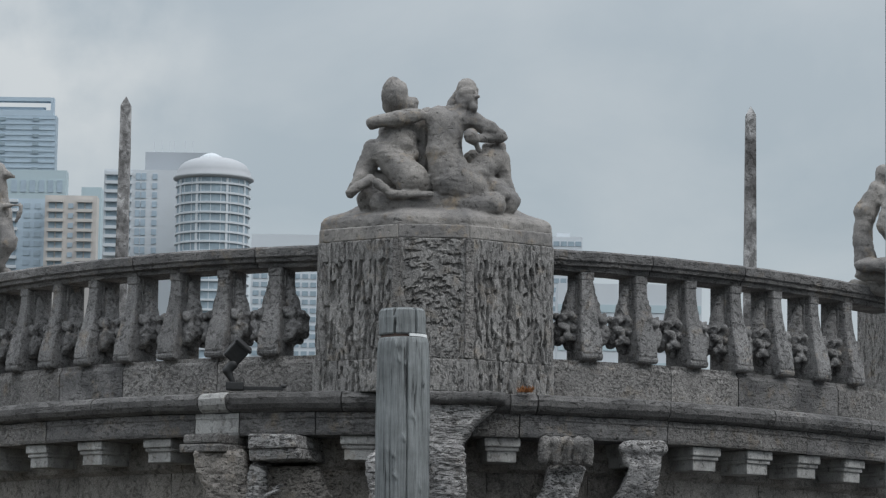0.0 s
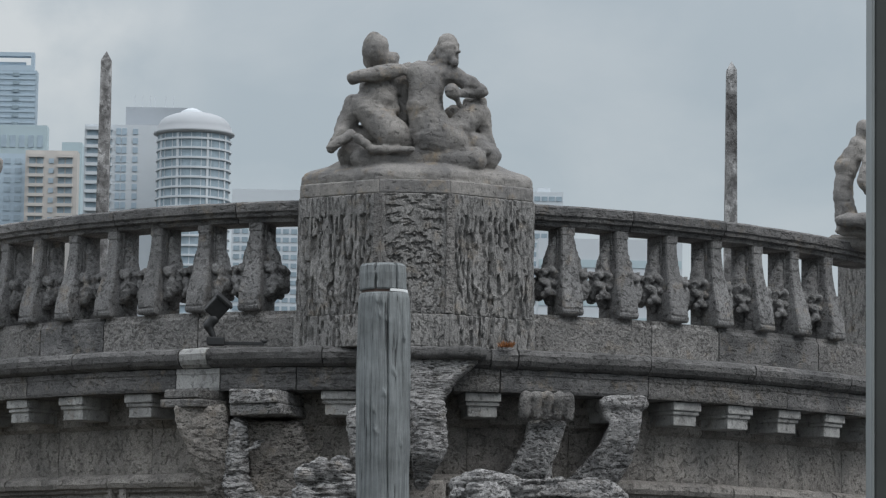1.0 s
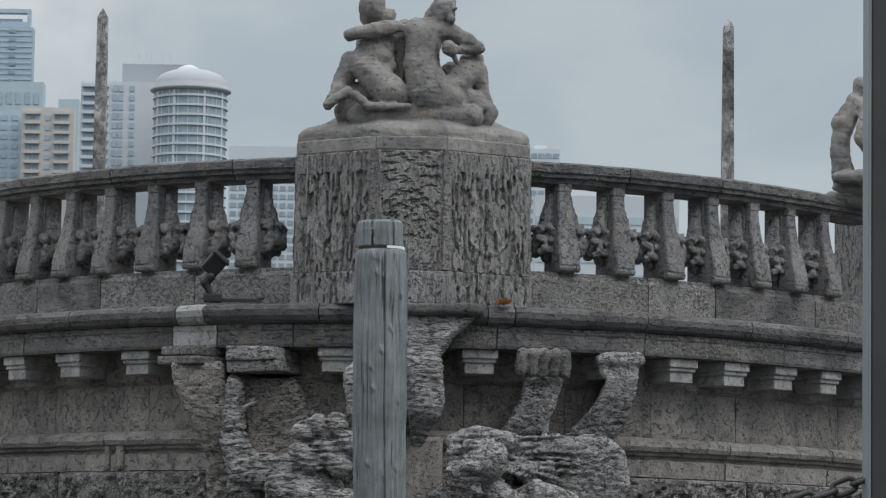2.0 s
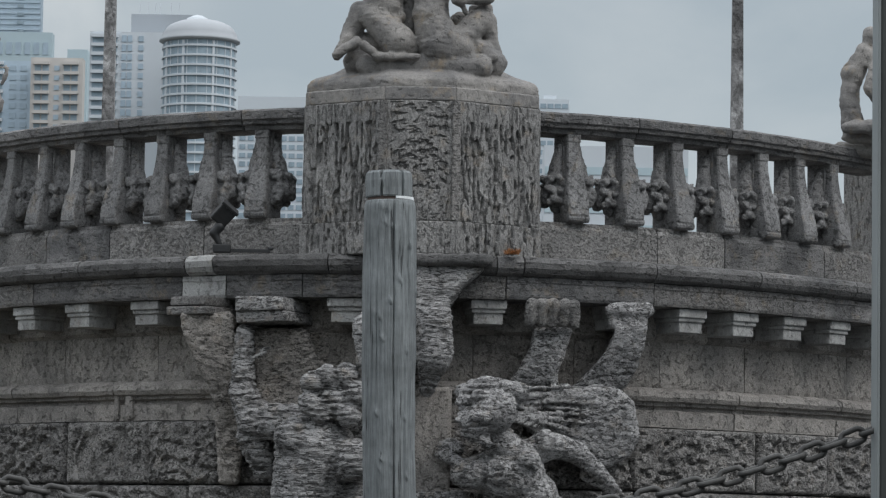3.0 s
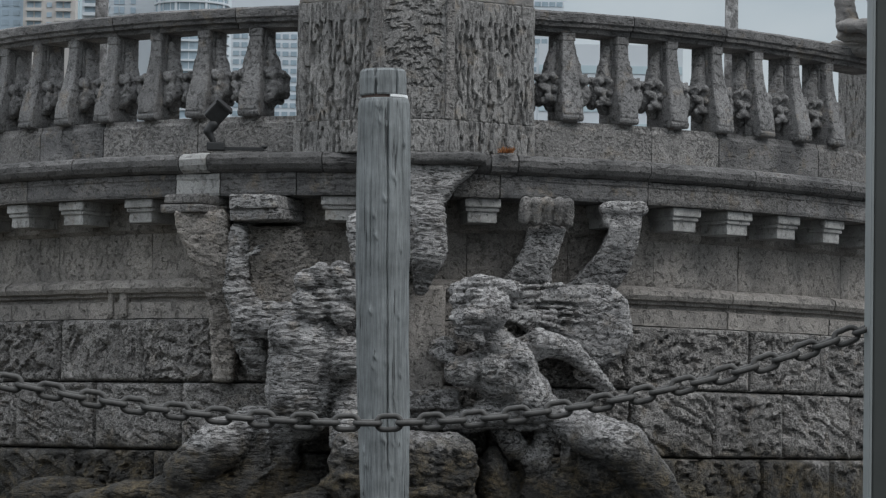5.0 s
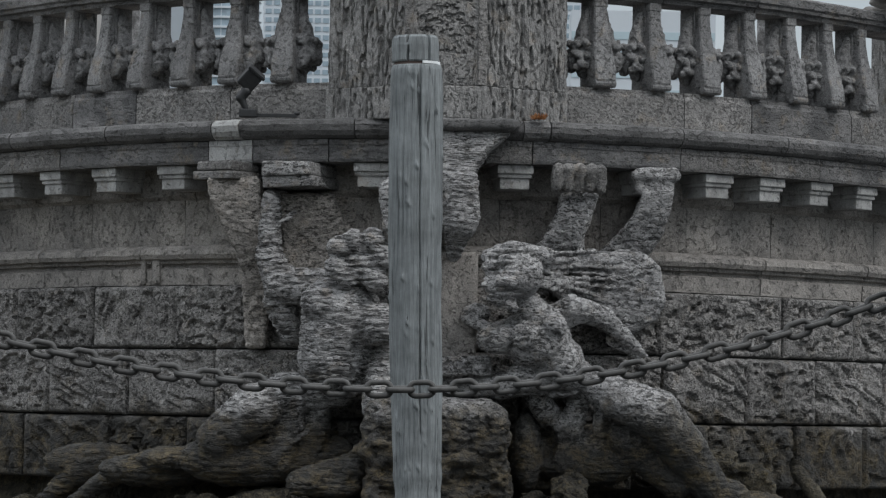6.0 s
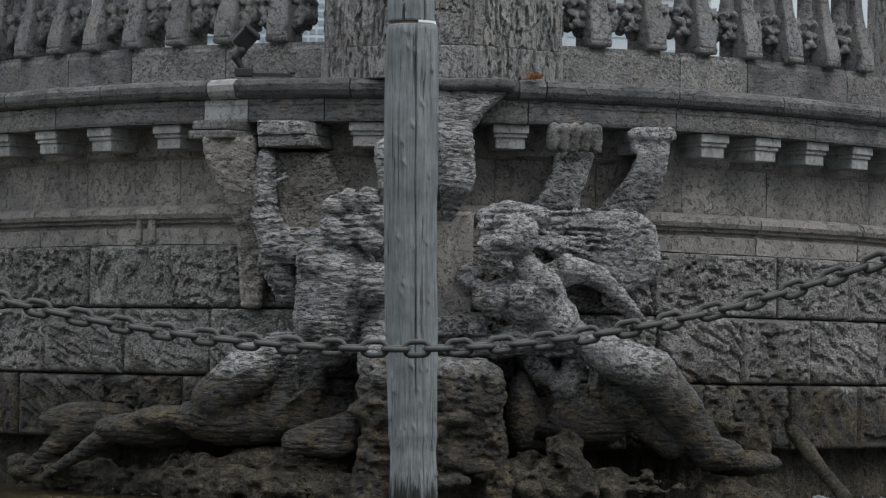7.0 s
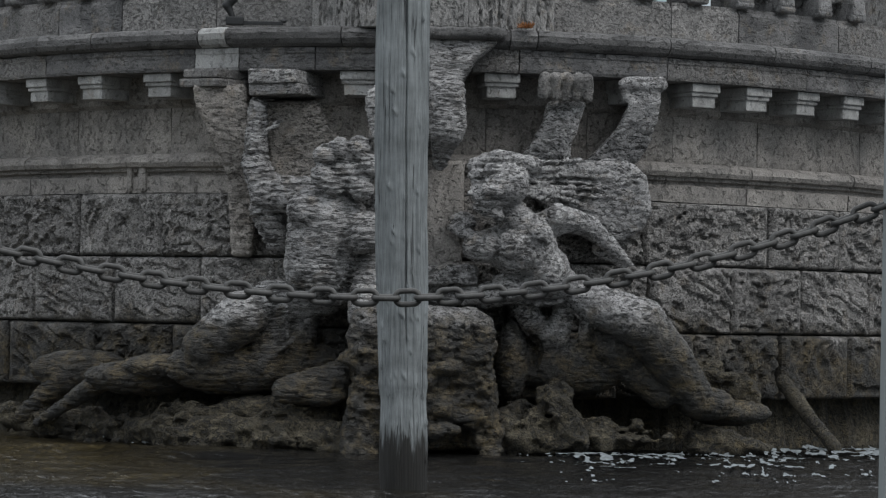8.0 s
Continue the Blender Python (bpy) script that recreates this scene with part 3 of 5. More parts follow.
# ---- the pier in the middle ----
def pier():
    top = empty("pier", pose(0, 0, 0), "broad limestone pier with deeply grooved faces", "pier")
    plan = [Vector((-0.885, 23.4, 0)), Vector((-0.875, 22.98, 0)), Vector((-0.315, 22.58, 0)), Vector((0.185, 22.58, 0)), Vector((0.775, 22.98, 0)), Vector((0.785, 23.4, 0))]
    centre = Vector((-0.05, 23.2, 0))

    def course(name, z0, z1, swell, mats, thick=0.12):
        pl = [centre + (p - centre) * swell for p in plan]
        for i, (a, b) in enumerate(zip(pl, pl[1:])):
            way, long = (b - a).normalized(), (b - a).length
            n = Vector((way.y, -way.x, 0))
            seed = 11 + i + int(z0 * 10)

            def strokes(u, z):
                """Upright chisel strokes: shallow above, deep in a hanging festoon, lighter under it; bare margins at the arrises."""
                q = np.stack([u, 0 * u, z], -1)
                q = q + 0.012 * lattice(q, np.array([12.0, 12, 7]), seed)[..., None]
                w = np.clip((lattice(q, np.array([54.0, 1, 6.5]), seed + 3) + 0.5 * lattice(q, np.array([54.0, 1, 24]), seed + 4) - 0.06) * 4.0, 0, 1)
                k = u / long
                hem = 3.36 - 0.14 * np.sin(np.pi * np.clip((k - 0.2) / 0.6, 0, 1))
                deep = np.where((z > hem) & (z < 3.77) & (k > 0.17) & (k < 0.83), 0.034, np.where(z > 3.77, 0.010, 0.024))
                bare = np.clip((np.minimum(u, long - u) - 0.035) / 0.03, 0, 1)
                sill = 0.010 * np.exp(-((z - hem) / 0.018) ** 2) * (k > 0.17) * (k < 0.83)
                return -w * deep * bare + sill

            def swirls(u, z):
                """Curling folds on the middle face, swept to both sides from its axis."""
                x = u - long / 2
                r = np.hypot(x, (z - 3.1) * 0.9)
                q = np.stack([r * 46, np.arctan2(z - 3.1, x) * 11 + 3 * r, 0 * r], -1)
                w = np.clip((lattice(q, 1.0, seed + 5) + 0.5 * lattice(q * 2.3, 1.0, seed + 6) - 0.1) * 2.5, 0, 1)
                bare = np.clip((np.minimum(u, long - u) - 0.035) / 0.03, 0, 1)
                return -w * bare * np.where(z < 3.30, 0.006, 0.018)

            plain = name == "cap_face"
            me = slab(lambda u, z: a + way * u + Vector((0, 0, z)), lambda u: n, (0.001, long - 0.001), (z0, z1), 0.004,
                      (14, 14, 8), 0.012, thick, seed=seed, cell=0.0055, carve=None if plain else swirls if i == 2 else strokes)
            part(name, me, mats, top)

    course("shaft_face", 3.085, 3.905, 0.985, GROOVED)
    course("base_face", 2.862, 3.085, 1.006, GROOVED)
    course("cap_face", 3.905, 4.0, 0.972, CARVED)
    # plain fillets up the two front arrises
    for (p, way) in ((plan[2], Vector((0.81, -0.58, 0))), (plan[3], Vector((0.82, 0.57, 0)))):
        q = centre + (p - centre) * 0.985
        bm = bmesh.new()
        box(bm, (-0.028, -0.012, 3.087), (0.028, 0.03, 3.903), 0.006, pose(q.x, q.y, 0, 0, 0, 0.5 * math.degrees(math.atan2(way.y, way.x))), 0.002)
        part("fillet", bm, STONE, top)
    bm = bmesh.new()
    ring = [centre + (p - centre) * 0.90 for p in plan]
    lo, hi = [[bm.verts.new((p.x, p.y, z)) for p in ring] for z in (2.862, 3.99)]
    for i in range(len(ring)):
        j = (i + 1) % len(ring)
        bm.faces.new((lo[i], lo[j], hi[j], hi[i]))
    bm.faces.new(hi)
    part("core", bm, STONE, top)
    return top


pier()


def end_pier(x):
    top = empty("end_pier", pose(0, 0, 0), "plain limestone pier at the end of the balustrade", "pier", "end piers")
    p = bow(x, 0.02)
    m = pose(p.x, p.y, 0, 0, 0, bow_turn(x))
    bm = bmesh.new()
    box(bm, (-0.3, -0.03, 2.864), (0.3, 0.5, 3.86), 0.015, m)
    part("shaft", bm, GROOVED, top)
    bm = bmesh.new()
    box(bm, (-0.34, -0.07, 3.86), (0.34, 0.54, 3.97), 0.03, m)
    part("cap", bm, STONE, top)


end_pier(3.76)
end_pier(-3.98)

# ---- wall of the hull: frieze, moulding, rusticated courses ----
wall_ring = empty("wall_frieze", pose(0, 0, 0), "smooth limestone frieze slabs with rain stains", "stone wall", kind="structure")
for a, b in zip([-5.0, -3.9, -2.75, -2.0, -1.3, -0.5], [-3.9, -2.75, -2.0, -1.3, -0.5, 0.35]):
    part("panel", bow_slab(a + 0.003, b - 0.003, 2.03, 2.36, -0.17, amp=0.004, scale=(6, 6, 6), edge=0.008, thick=0.28, seed=int(a * 9) + 70, cell=0.04), SMOOTH, wall_ring)
for a, b in zip([0.35, 1.1, 1.75, 2.42, 3.3], [1.1, 1.75, 2.42, 3.3, 4.6]):
    part("panel", bow_slab(a + 0.003, b - 0.003, 2.03, 2.36, -0.17, amp=0.004, scale=(6, 6, 6), edge=0.008, thick=0.28, seed=int(a * 9) + 70, cell=0.04), SMOOTH, wall_ring)
band("string_course", "moulded limestone string course with a rounded lip", "moulding", [SMOOTH],
     [(-0.45, 1.752), (-0.13, 1.752), (-0.125, 1.865), (-0.155, 1.878), (-0.155, 1.895), (-0.12, 1.905), (-0.118, 1.925), (-0.085, 1.935), (-0.07, 1.965), (-0.08, 2.0), (-0.12, 2.025), (-0.18, 2.033), (-0.45, 2.036)],
     [-5.0, -3.9, -3.1, -2.27, -1.2, 0.0, 1.42, 2.3, 3.15, 4.6], 20, 0.007, 90)


# upright returns that frame the sunk panels of the string course
for a, b in ((-2.289, -2.253), (-2.201, -2.145)):
    part("panel_return", bow_slab(a, b, 1.765, 1.97, -0.10, amp=0.004, scale=(12, 12, 12), edge=0.012, thick=0.06, seed=int(a * 9) + 50, cell=0.02), SMOOTH, wall_ring)


def course(name, z0, z1, joints, out, mat, seed, dress):
    top = empty(name, pose(0, 0, 0), "rusticated blocks of pitted coral limestone", "stone wall", kind="structure")
    for i, (a, b) in enumerate(zip(joints, joints[1:])):
        rng = random.Random(seed + i)
        turn, gs, deep = rng.choice(dress)
        part("block", bow_slab(a + 0.007, b - 0.007, z0 + 0.003, z1 - 0.003, out + rng.uniform(-0.02, 0.02), amp=rng.uniform(0.010, 0.018), scale=(rng.uniform(8, 14), 10, rng.uniform(8, 16)),
                               edge=0.05, thick=0.33 + out, seed=seed + i, groove=deep, groove_scale=gs, cell=0.0125, turn=turn + rng.uniform(-9, 9), frame_edge=rng.choice((0.0, 0.02, 0.03))), mat, top)


# how the blocks are dressed: worm-eaten, struck on the slant, struck upright
EATEN, SLANT, UPRIGHT = (0, (25, 25, 28), 0.034), (-28, (7, 7, 36), 0.026), (84, (6, 6, 26), 0.03)
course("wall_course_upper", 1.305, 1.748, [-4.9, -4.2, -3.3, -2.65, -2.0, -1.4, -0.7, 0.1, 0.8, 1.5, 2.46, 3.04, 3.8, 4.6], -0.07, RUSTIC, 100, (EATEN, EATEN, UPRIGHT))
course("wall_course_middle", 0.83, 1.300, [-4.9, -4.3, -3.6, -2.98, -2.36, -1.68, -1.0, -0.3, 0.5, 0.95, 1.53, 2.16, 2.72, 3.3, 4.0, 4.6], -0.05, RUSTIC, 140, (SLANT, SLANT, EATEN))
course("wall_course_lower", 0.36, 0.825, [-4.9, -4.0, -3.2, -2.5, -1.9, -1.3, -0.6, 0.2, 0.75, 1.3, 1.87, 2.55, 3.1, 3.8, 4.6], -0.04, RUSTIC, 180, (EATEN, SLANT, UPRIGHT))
band("tidal_course", "black wet stone of the tidal zone under the wall", "stone wall", [TIDAL], [(-0.6, -0.6), (-0.22, -0.6), (-0.25, 0.1), (-0.3, 0.37), (-0.6, 0.37)], [-5.0, -3, -1, 1, 3, 4.8], 24, 0.05, 220)

# ---- consoles, carved figures and rocks under the cornice ----
def block(name, lo, hi, x, mat, parent, bevel=0.015):
    bm = bmesh.new()
    p = bow(x)
    box(bm, lo, hi, bevel, pose(p.x, p.y, 0, 0, 0, bow_turn(x)), 0.008)
    return part(name, bm, mat, parent)


def console(name, material, seed, folds=0.005, pits=0.008):
    return s.build(name, 0.013, material, 0.005, (20, 20, 30), folds, (4, 4, 17), seed, pits=pits, dip=0.1)


s = Sculpture(0.03)
s.plank([(1.299, -1.418, -1.270, 23.20), (1.591, -1.434, -1.251, 23.16), (1.822, -1.444, -1.215, 23.12), (1.955, -1.485, -1.214, 23.06), (2.107, -1.570, -1.253, 23.00), (2.316, -1.663, -1.301, 22.95), (2.476, -1.700, -1.326, 22.93)], 23.62, 0.030)
con = tagged(console("curved_console", CONSOLE, 2, 0.006, 0.010), "curved tan limestone console that carries the cornice", "console", "consoles")
for lo, hi in (((-0.11, -0.44, 2.45), (0.22, 0.3, 2.510)), ((-0.09, -0.42, 2.512), (0.20, 0.3, 2.574))):
    block("capital", lo, hi, -1.48, STONE, con)

s = Sculpture(0.03)
s.plank([(1.711, -1.206, -0.518, 23.10), (1.963, -1.171, -0.465, 23.08), (2.077, -1.181, -0.621, 23.06), (2.191, -1.197, -0.743, 23.04), (2.379, -1.209, -0.831, 23.04)], 23.50, 0.030)
s.plank([(1.956, -1.112, -0.430, 23.20), (2.385, -1.160, -0.439, 23.20)], 23.60, 0.020)
s.ball((-1.094, 22.930, 2.044), (0.05, 0.06, 0.13), True)
col = tagged(console("column_console", CONSOLE, 4), "bedded tan limestone console with a block capital under the cornice", "console", "consoles")
for lo, hi in (((-0.20, -0.34, 2.40), (0.17, 0.3, 2.478)), ((-0.19, -0.36, 2.481), (0.16, 0.3, 2.574))):
    block("capital", lo, hi, -1.0, BEDDED, col)

s = Sculpture(0.03)
s.plank([(1.992, 0.538, 0.912, 22.95), (2.106, 0.631, 0.908, 22.90), (2.259, 0.711, 0.965, 22.86), (2.402, 0.739, 1.008, 22.86)], 23.30, 0.030)
col = tagged(console("column_console", BEDDED, 6, 0.004), "limestone console with a worn fluted capital under the cornice", "console", "consoles")
s = Sculpture(0.012)
for k in range(5):
    x = 0.71 + 0.075 * k
    s.limb((x, 22.72 + 0.06 * k * 0.3, 2.545), (x - 0.008, 22.75 + 0.06 * k * 0.3, 2.42), 0.042, 0.036)
ob = s.build("capital", 0.012, STONE, 0.008, (25, 25, 25)); ob.parent = col

s = Sculpture(0.03)
s.plank([(1.986, 0.986, 1.366, 23.05), (2.121, 1.128, 1.445, 23.00), (2.255, 1.239, 1.486, 22.95), (2.424, 1.311, 1.512, 22.92)], 23.50, 0.030)
s.limb((1.274, 22.980, 2.526), (1.498, 22.980, 2.530), 0.06, 0.06).limb((1.291, 22.980, 2.441), (1.477, 22.980, 2.445), 0.045, 0.045)
tagged(console("curved_console", BEDDED, 8, 0.006), "curved limestone console with a knuckled top under the cornice", "console", "consoles")

scroll = empty("scroll_console", pose(0, 0, 0), "large limestone scroll console under the middle pier", "console", "consoles")
s = Sculpture(0.05)
s.plank([(2.055, -0.288, 0.091, 22.60), (2.277, -0.367, 0.143, 22.50), (2.505, -0.296, 0.158, 22.50), (2.638, -0.299, 0.238, 22.50), (2.740, -0.338, 0.357, 22.53), (2.815, -0.340, 0.415, 22.54)], 23.00, 0.050)
ob = s.build("bracket", 0.012, LAYERED, 0.005, (20, 20, 30), 0.008, (3, 3, 22), 10, pits=0.010, dip=0.0); ob.parent = scroll
s = Sculpture(0.02)
s.prism([(-0.40, 23.0), (-0.40, 22.56), (-0.36, 22.47), (0.40, 22.47), (0.44, 22.56), (0.44, 23.0)], [(2.775, 0.03), (2.80, 0.0), (2.858, 0.0)], 0.015)
ob = s.build("abacus", 0.013, SOOTY, 0.004, (20, 20, 20)); ob.parent = scroll
s = Sculpture(0.03)
s.limb((0.054, 22.500, 2.413), (0.058, 22.480, 2.184), 0.125, 0.13).limb((0.058, 22.480, 2.184), (0.010, 22.650, 1.945), 0.12, 0.05)
ob = s.build("pendant", 0.011, LAYERED, 0.004, (20, 20, 30), 0.014, (3, 3, 24), 11, dip=0.0); ob.parent = scroll
s = Sculpture(0.03)
s.limb((-0.399, 22.500, 2.366), (-0.380, 22.500, 2.139), 0.10, 0.09)
ob = s.build("side_scroll", 0.011, LAYERED, 0.004, (20, 20, 30), 0.014, (3, 3, 24), 13, dip=0.0); ob.parent = scroll
s = Sculpture(0.02)
s.plank([(1.232, -0.083, 0.177, 22.78), (1.971, -0.082, 0.178, 22.78)], 23.40, 0.020)
tagged(s.build("pilaster", 0.016, SMOOTH, 0.004, (9, 9, 9)), "smooth tan limestone pilaster under the scroll console", "pilaster")


def left_figure():
    s = Sculpture(0.018)
    s.ball((-0.598, 22.620, 1.880), (0.166, 0.166, 0.159))
    for x, y, r in ((575, 285, 22), (600, 272, 22), (635, 270, 24), (570, 320, 22), (590, 335, 22), (655, 300, 26), (640, 340, 24)):
        s.ball((-0.605 + (x - 615) * 0.00378, 22.52, 1.90 - (y - 305) * 0.00378), r * 0.00378)
    s.limb((-0.629, 22.750, 1.733), (-0.704, 22.800, 1.581), 0.128, 0.227)
    s.limb((-0.739, 22.750, 1.523), (-0.802, 22.750, 1.238), 0.280, 0.234)
    s.ball((-0.476, 22.550, 1.465), 0.151).ball((-0.869, 22.620, 1.611), 0.144)
    s.limb((-0.880, 22.850, 1.713), (-1.153, 22.950, 1.732), 0.136, 0.128).limb((-1.153, 22.950, 1.732), (-1.249, 23.000, 1.943), 0.128, 0.098).limb((-1.249, 23.000, 1.943), (-1.240, 22.950, 2.325), 0.094, 0.068)
    s.limb((-1.180, 22.920, 2.151), (-1.076, 22.950, 2.232), 0.026, 0.019)
    s.limb((-1.173, 23.000, 1.637), (-1.093, 23.050, 1.410), 0.121, 0.091)
    s.limb((-0.766, 22.820, 1.229), (-0.805, 22.880, 1.153), 0.219, 0.166)
    # bent thigh, drapery beside it and the broad tail that lies along the ledge
    s.limb((-0.754, 22.950, 1.037), (-1.139, 22.950, 0.991), 0.14, 0.15).limb((-1.155, 22.900, 0.991), (-1.320, 22.800, 0.884), 0.13, 0.175).limb((-1.320, 22.800, 0.884), (-1.551, 22.880, 0.676), 0.175, 0.165)
    s.ball((-1.420, 22.980, 0.542), (0.42, 0.22, 0.19)).ball((-2.005, 23.300, 0.455), (0.42, 0.20, 0.125)).ball((-1.862, 23.200, 0.530), (0.30, 0.2, 0.10)).limb((-2.313, 23.450, 0.419), (-2.812, 23.900, 0.107), 0.085, 0.03)
    s.ball((-2.491, 24.020, 0.484), (0.40, 0.17, 0.15)).limb((-2.643, 23.950, 0.414), (-2.937, 24.100, 0.151), 0.10, 0.06)
    s.limb((-1.040, 22.920, 0.955), (-1.177, 22.900, 0.548), 0.09, 0.15).limb((-0.870, 22.980, 0.977), (-0.958, 22.980, 0.551), 0.08, 0.14).limb((-1.262, 22.920, 0.508), (-0.768, 23.050, 0.573), 0.14, 0.14)
    s.limb((-0.993, 22.550, 0.399), (-0.639, 22.650, 0.494), 0.095, 0.12).ball((-0.787, 22.620, 0.371), (0.22, 0.14, 0.08)).limb((-0.639, 22.650, 0.494), (-0.528, 22.700, 0.602), 0.11, 0.11).limb((-0.440, 22.600, 0.924), (-0.431, 22.800, 1.226), 0.151, 0.151)
    s.limb((-1.002, 22.740, 0.993), (-0.998, 22.760, 0.745), 0.018, 0.014).limb((-0.954, 22.800, 0.746), (-1.141, 22.780, 0.589), 0.02, 0.02)
    s.ball((-0.442, 22.500, 1.294), (0.075, 0.09, 0.06), True).ball((-0.562, 22.420, 1.717), 0.045, True).ball((-0.705, 22.780, 0.751), (0.10, 0.15, 0.16), True)
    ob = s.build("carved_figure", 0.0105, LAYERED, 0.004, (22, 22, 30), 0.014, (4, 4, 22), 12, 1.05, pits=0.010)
    return tagged(ob, "eroded limestone sea figure with a coiled tail", "statue", "carved sea figures")


def right_figure():
    s = Sculpture(0.018)
    # head in profile: skull, brow, nose, cheek, beard
    s.ball((0.435, 22.460, 1.813), (0.185, 0.17, 0.165)).ball((0.330, 22.400, 1.733), (0.115, 0.11, 0.12))
    s.limb((0.230, 22.380, 1.855), (0.363, 22.330, 1.908), 0.035, 0.045).limb((0.238, 22.380, 1.802), (0.224, 22.360, 1.730), 0.022, 0.030).ball((0.365, 22.300, 1.757), (0.075, 0.05, 0.05))
    s.limb((0.255, 22.370, 1.705), (0.285, 22.350, 1.689), 0.026, 0.03).limb((0.279, 22.380, 1.653), (0.400, 22.400, 1.595), 0.045, 0.055)
    s.limb((0.236, 22.420, 1.932), (0.393, 22.400, 1.994), 0.045, 0.05).limb((0.393, 22.400, 1.994), (0.641, 22.500, 1.943), 0.05, 0.06)
    s.limb((0.470, 22.550, 1.639), (0.596, 22.620, 1.491), 0.115, 0.14)
    # streaming hair, a low fan behind the head
    s.plank([(1.435, 1.073, 1.247, 23.04), (1.539, 0.923, 1.417, 23.00), (1.653, 0.758, 1.476, 22.98), (1.767, 0.639, 1.457, 22.97), (1.901, 0.567, 1.431, 22.96), (2.008, 0.500, 1.330, 22.98)], 23.40, 0.055)
    rng = random.Random(3)
    for k in range(9):
        t = k / 8
        a = (0.50 + 0.03 * t, 22.44 + 0.05 * t, 1.985 - 0.22 * t)
        b = (0.66 + rng.uniform(-0.03, 0.03), 22.55 + 0.06 * t, 1.96 - 0.24 * t + 0.02 * math.sin(9 * t))
        c = (0.86 + rng.uniform(-0.06, 0.06), 22.90 + 0.05 * t, 2.00 - 0.30 * t + rng.uniform(-0.02, 0.02))
        d = (1.24 + rng.uniform(-0.1, 0.12) - 0.1 * t, 22.955 + 0.05 * t, 2.0 - 0.34 * t + rng.uniform(-0.03, 0.03))
        s.limb(a, b, 0.017, 0.021).limb(b, c, 0.021, 0.019).limb(c, d, 0.019, 0.012)
    # torso, arms and flipper
    s.ball((0.581, 22.680, 1.386), (0.24, 0.22, 0.20)).ball((0.738, 22.740, 1.245), (0.17, 0.2, 0.17)).limb((0.340, 22.620, 1.395), (0.808, 22.720, 1.574), 0.115, 0.10)
    s.ball((0.294, 22.560, 1.386), (0.125, 0.11, 0.105)).ball((0.500, 22.500, 1.411), (0.10, 0.09, 0.10)).ball((0.700, 22.520, 1.480), 0.085)
    s.limb((0.473, 22.720, 1.125), (0.874, 22.760, 1.156), 0.10, 0.10).limb((0.378, 22.700, 1.077), (0.226, 22.750, 1.074), 0.08, 0.07)
    s.ball((0.170, 22.720, 1.562), (0.10, 0.06, 0.07)).limb((0.102, 22.700, 1.522), (0.286, 22.620, 1.436), 0.035, 0.05)
    s.limb((0.805, 22.660, 1.611), (1.043, 22.840, 1.544), 0.09, 0.075).limb((1.043, 22.840, 1.544), (1.205, 22.950, 1.403), 0.07, 0.055).limb((1.205, 22.950, 1.403), (1.337, 23.000, 1.298), 0.055, 0.02).limb((1.110, 22.980, 1.402), (1.288, 23.020, 1.290), 0.05, 0.03)
    # bent thigh and the leg that runs down into the rocks
    s.limb((0.821, 22.880, 1.144), (1.147, 22.820, 1.016), 0.11, 0.14).limb((1.147, 22.800, 0.997), (1.396, 22.780, 0.899), 0.15, 0.17).limb((1.396, 22.780, 0.899), (1.587, 22.880, 0.671), 0.17, 0.16).limb((1.587, 22.880, 0.671), (1.798, 23.050, 0.391), 0.16, 0.13)
    s.ball((2.063, 23.500, 0.286), (0.30, 0.22, 0.10)).ball((1.876, 23.150, 0.351), (0.2, 0.18, 0.12))
    s.limb((0.883, 22.920, 1.030), (0.832, 22.980, 0.760), 0.08, 0.085).limb((1.044, 22.900, 0.995), (1.028, 22.950, 0.767), 0.055, 0.06).limb((0.594, 22.900, 1.006), (0.756, 23.000, 0.758), 0.09, 0.09)
    s.ball((0.936, 23.080, 0.586), (0.42, 0.20, 0.19)).limb((1.199, 22.980, 0.747), (1.555, 23.020, 0.445), 0.15, 0.13).ball((0.528, 23.050, 0.618), (0.12, 0.2, 0.28)).ball((0.679, 22.950, 0.680), (0.06, 0.08, 0.13), True)
    s.ball((0.268, 22.300, 1.781), 0.024, True).ball((0.240, 22.330, 1.688), (0.02, 0.05, 0.010), True).ball((0.334, 22.400, 1.534), (0.085, 0.1, 0.05), True).ball((0.341, 22.460, 1.188), (0.07, 0.1, 0.065), True).ball((0.975, 22.740, 1.425), (0.085, 0.1, 0.075), True)
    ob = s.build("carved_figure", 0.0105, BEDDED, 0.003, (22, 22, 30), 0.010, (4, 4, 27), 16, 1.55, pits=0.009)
    return tagged(ob, "eroded limestone sea figure with streaming hair and a tail", "statue", "carved sea figures")


left_figure()
right_figure()

s = Sculpture(0.03)
s.plank([(0.011, -0.436, 0.319, 22.50), (0.240, -0.521, 0.411, 22.42), (0.616, -0.557, 0.411, 22.36), (0.897, -0.563, 0.390, 22.36), (0.972, -0.521, 0.300, 22.42)], 23.20, 0.050)
s.plank([(0.995, -0.707, 0.875, 22.72), (1.156, -0.673, 0.892, 22.74)], 23.30, 0.040)
s.plank([(1.128, -0.099, 0.299, 22.62), (1.269, -0.091, 0.282, 22.64)], 23.30, 0.030)
s.limb((0.374, 22.600, 0.773), (0.380, 22.550, 0.017), 0.05, 0.07).limb((-0.481, 22.500, 0.380), (-0.504, 22.500, 0.002), 0.10, 0.14).ball((0.167, 22.400, 0.057), (0.14, 0.2, 0.15), True)
rng = random.Random(12)
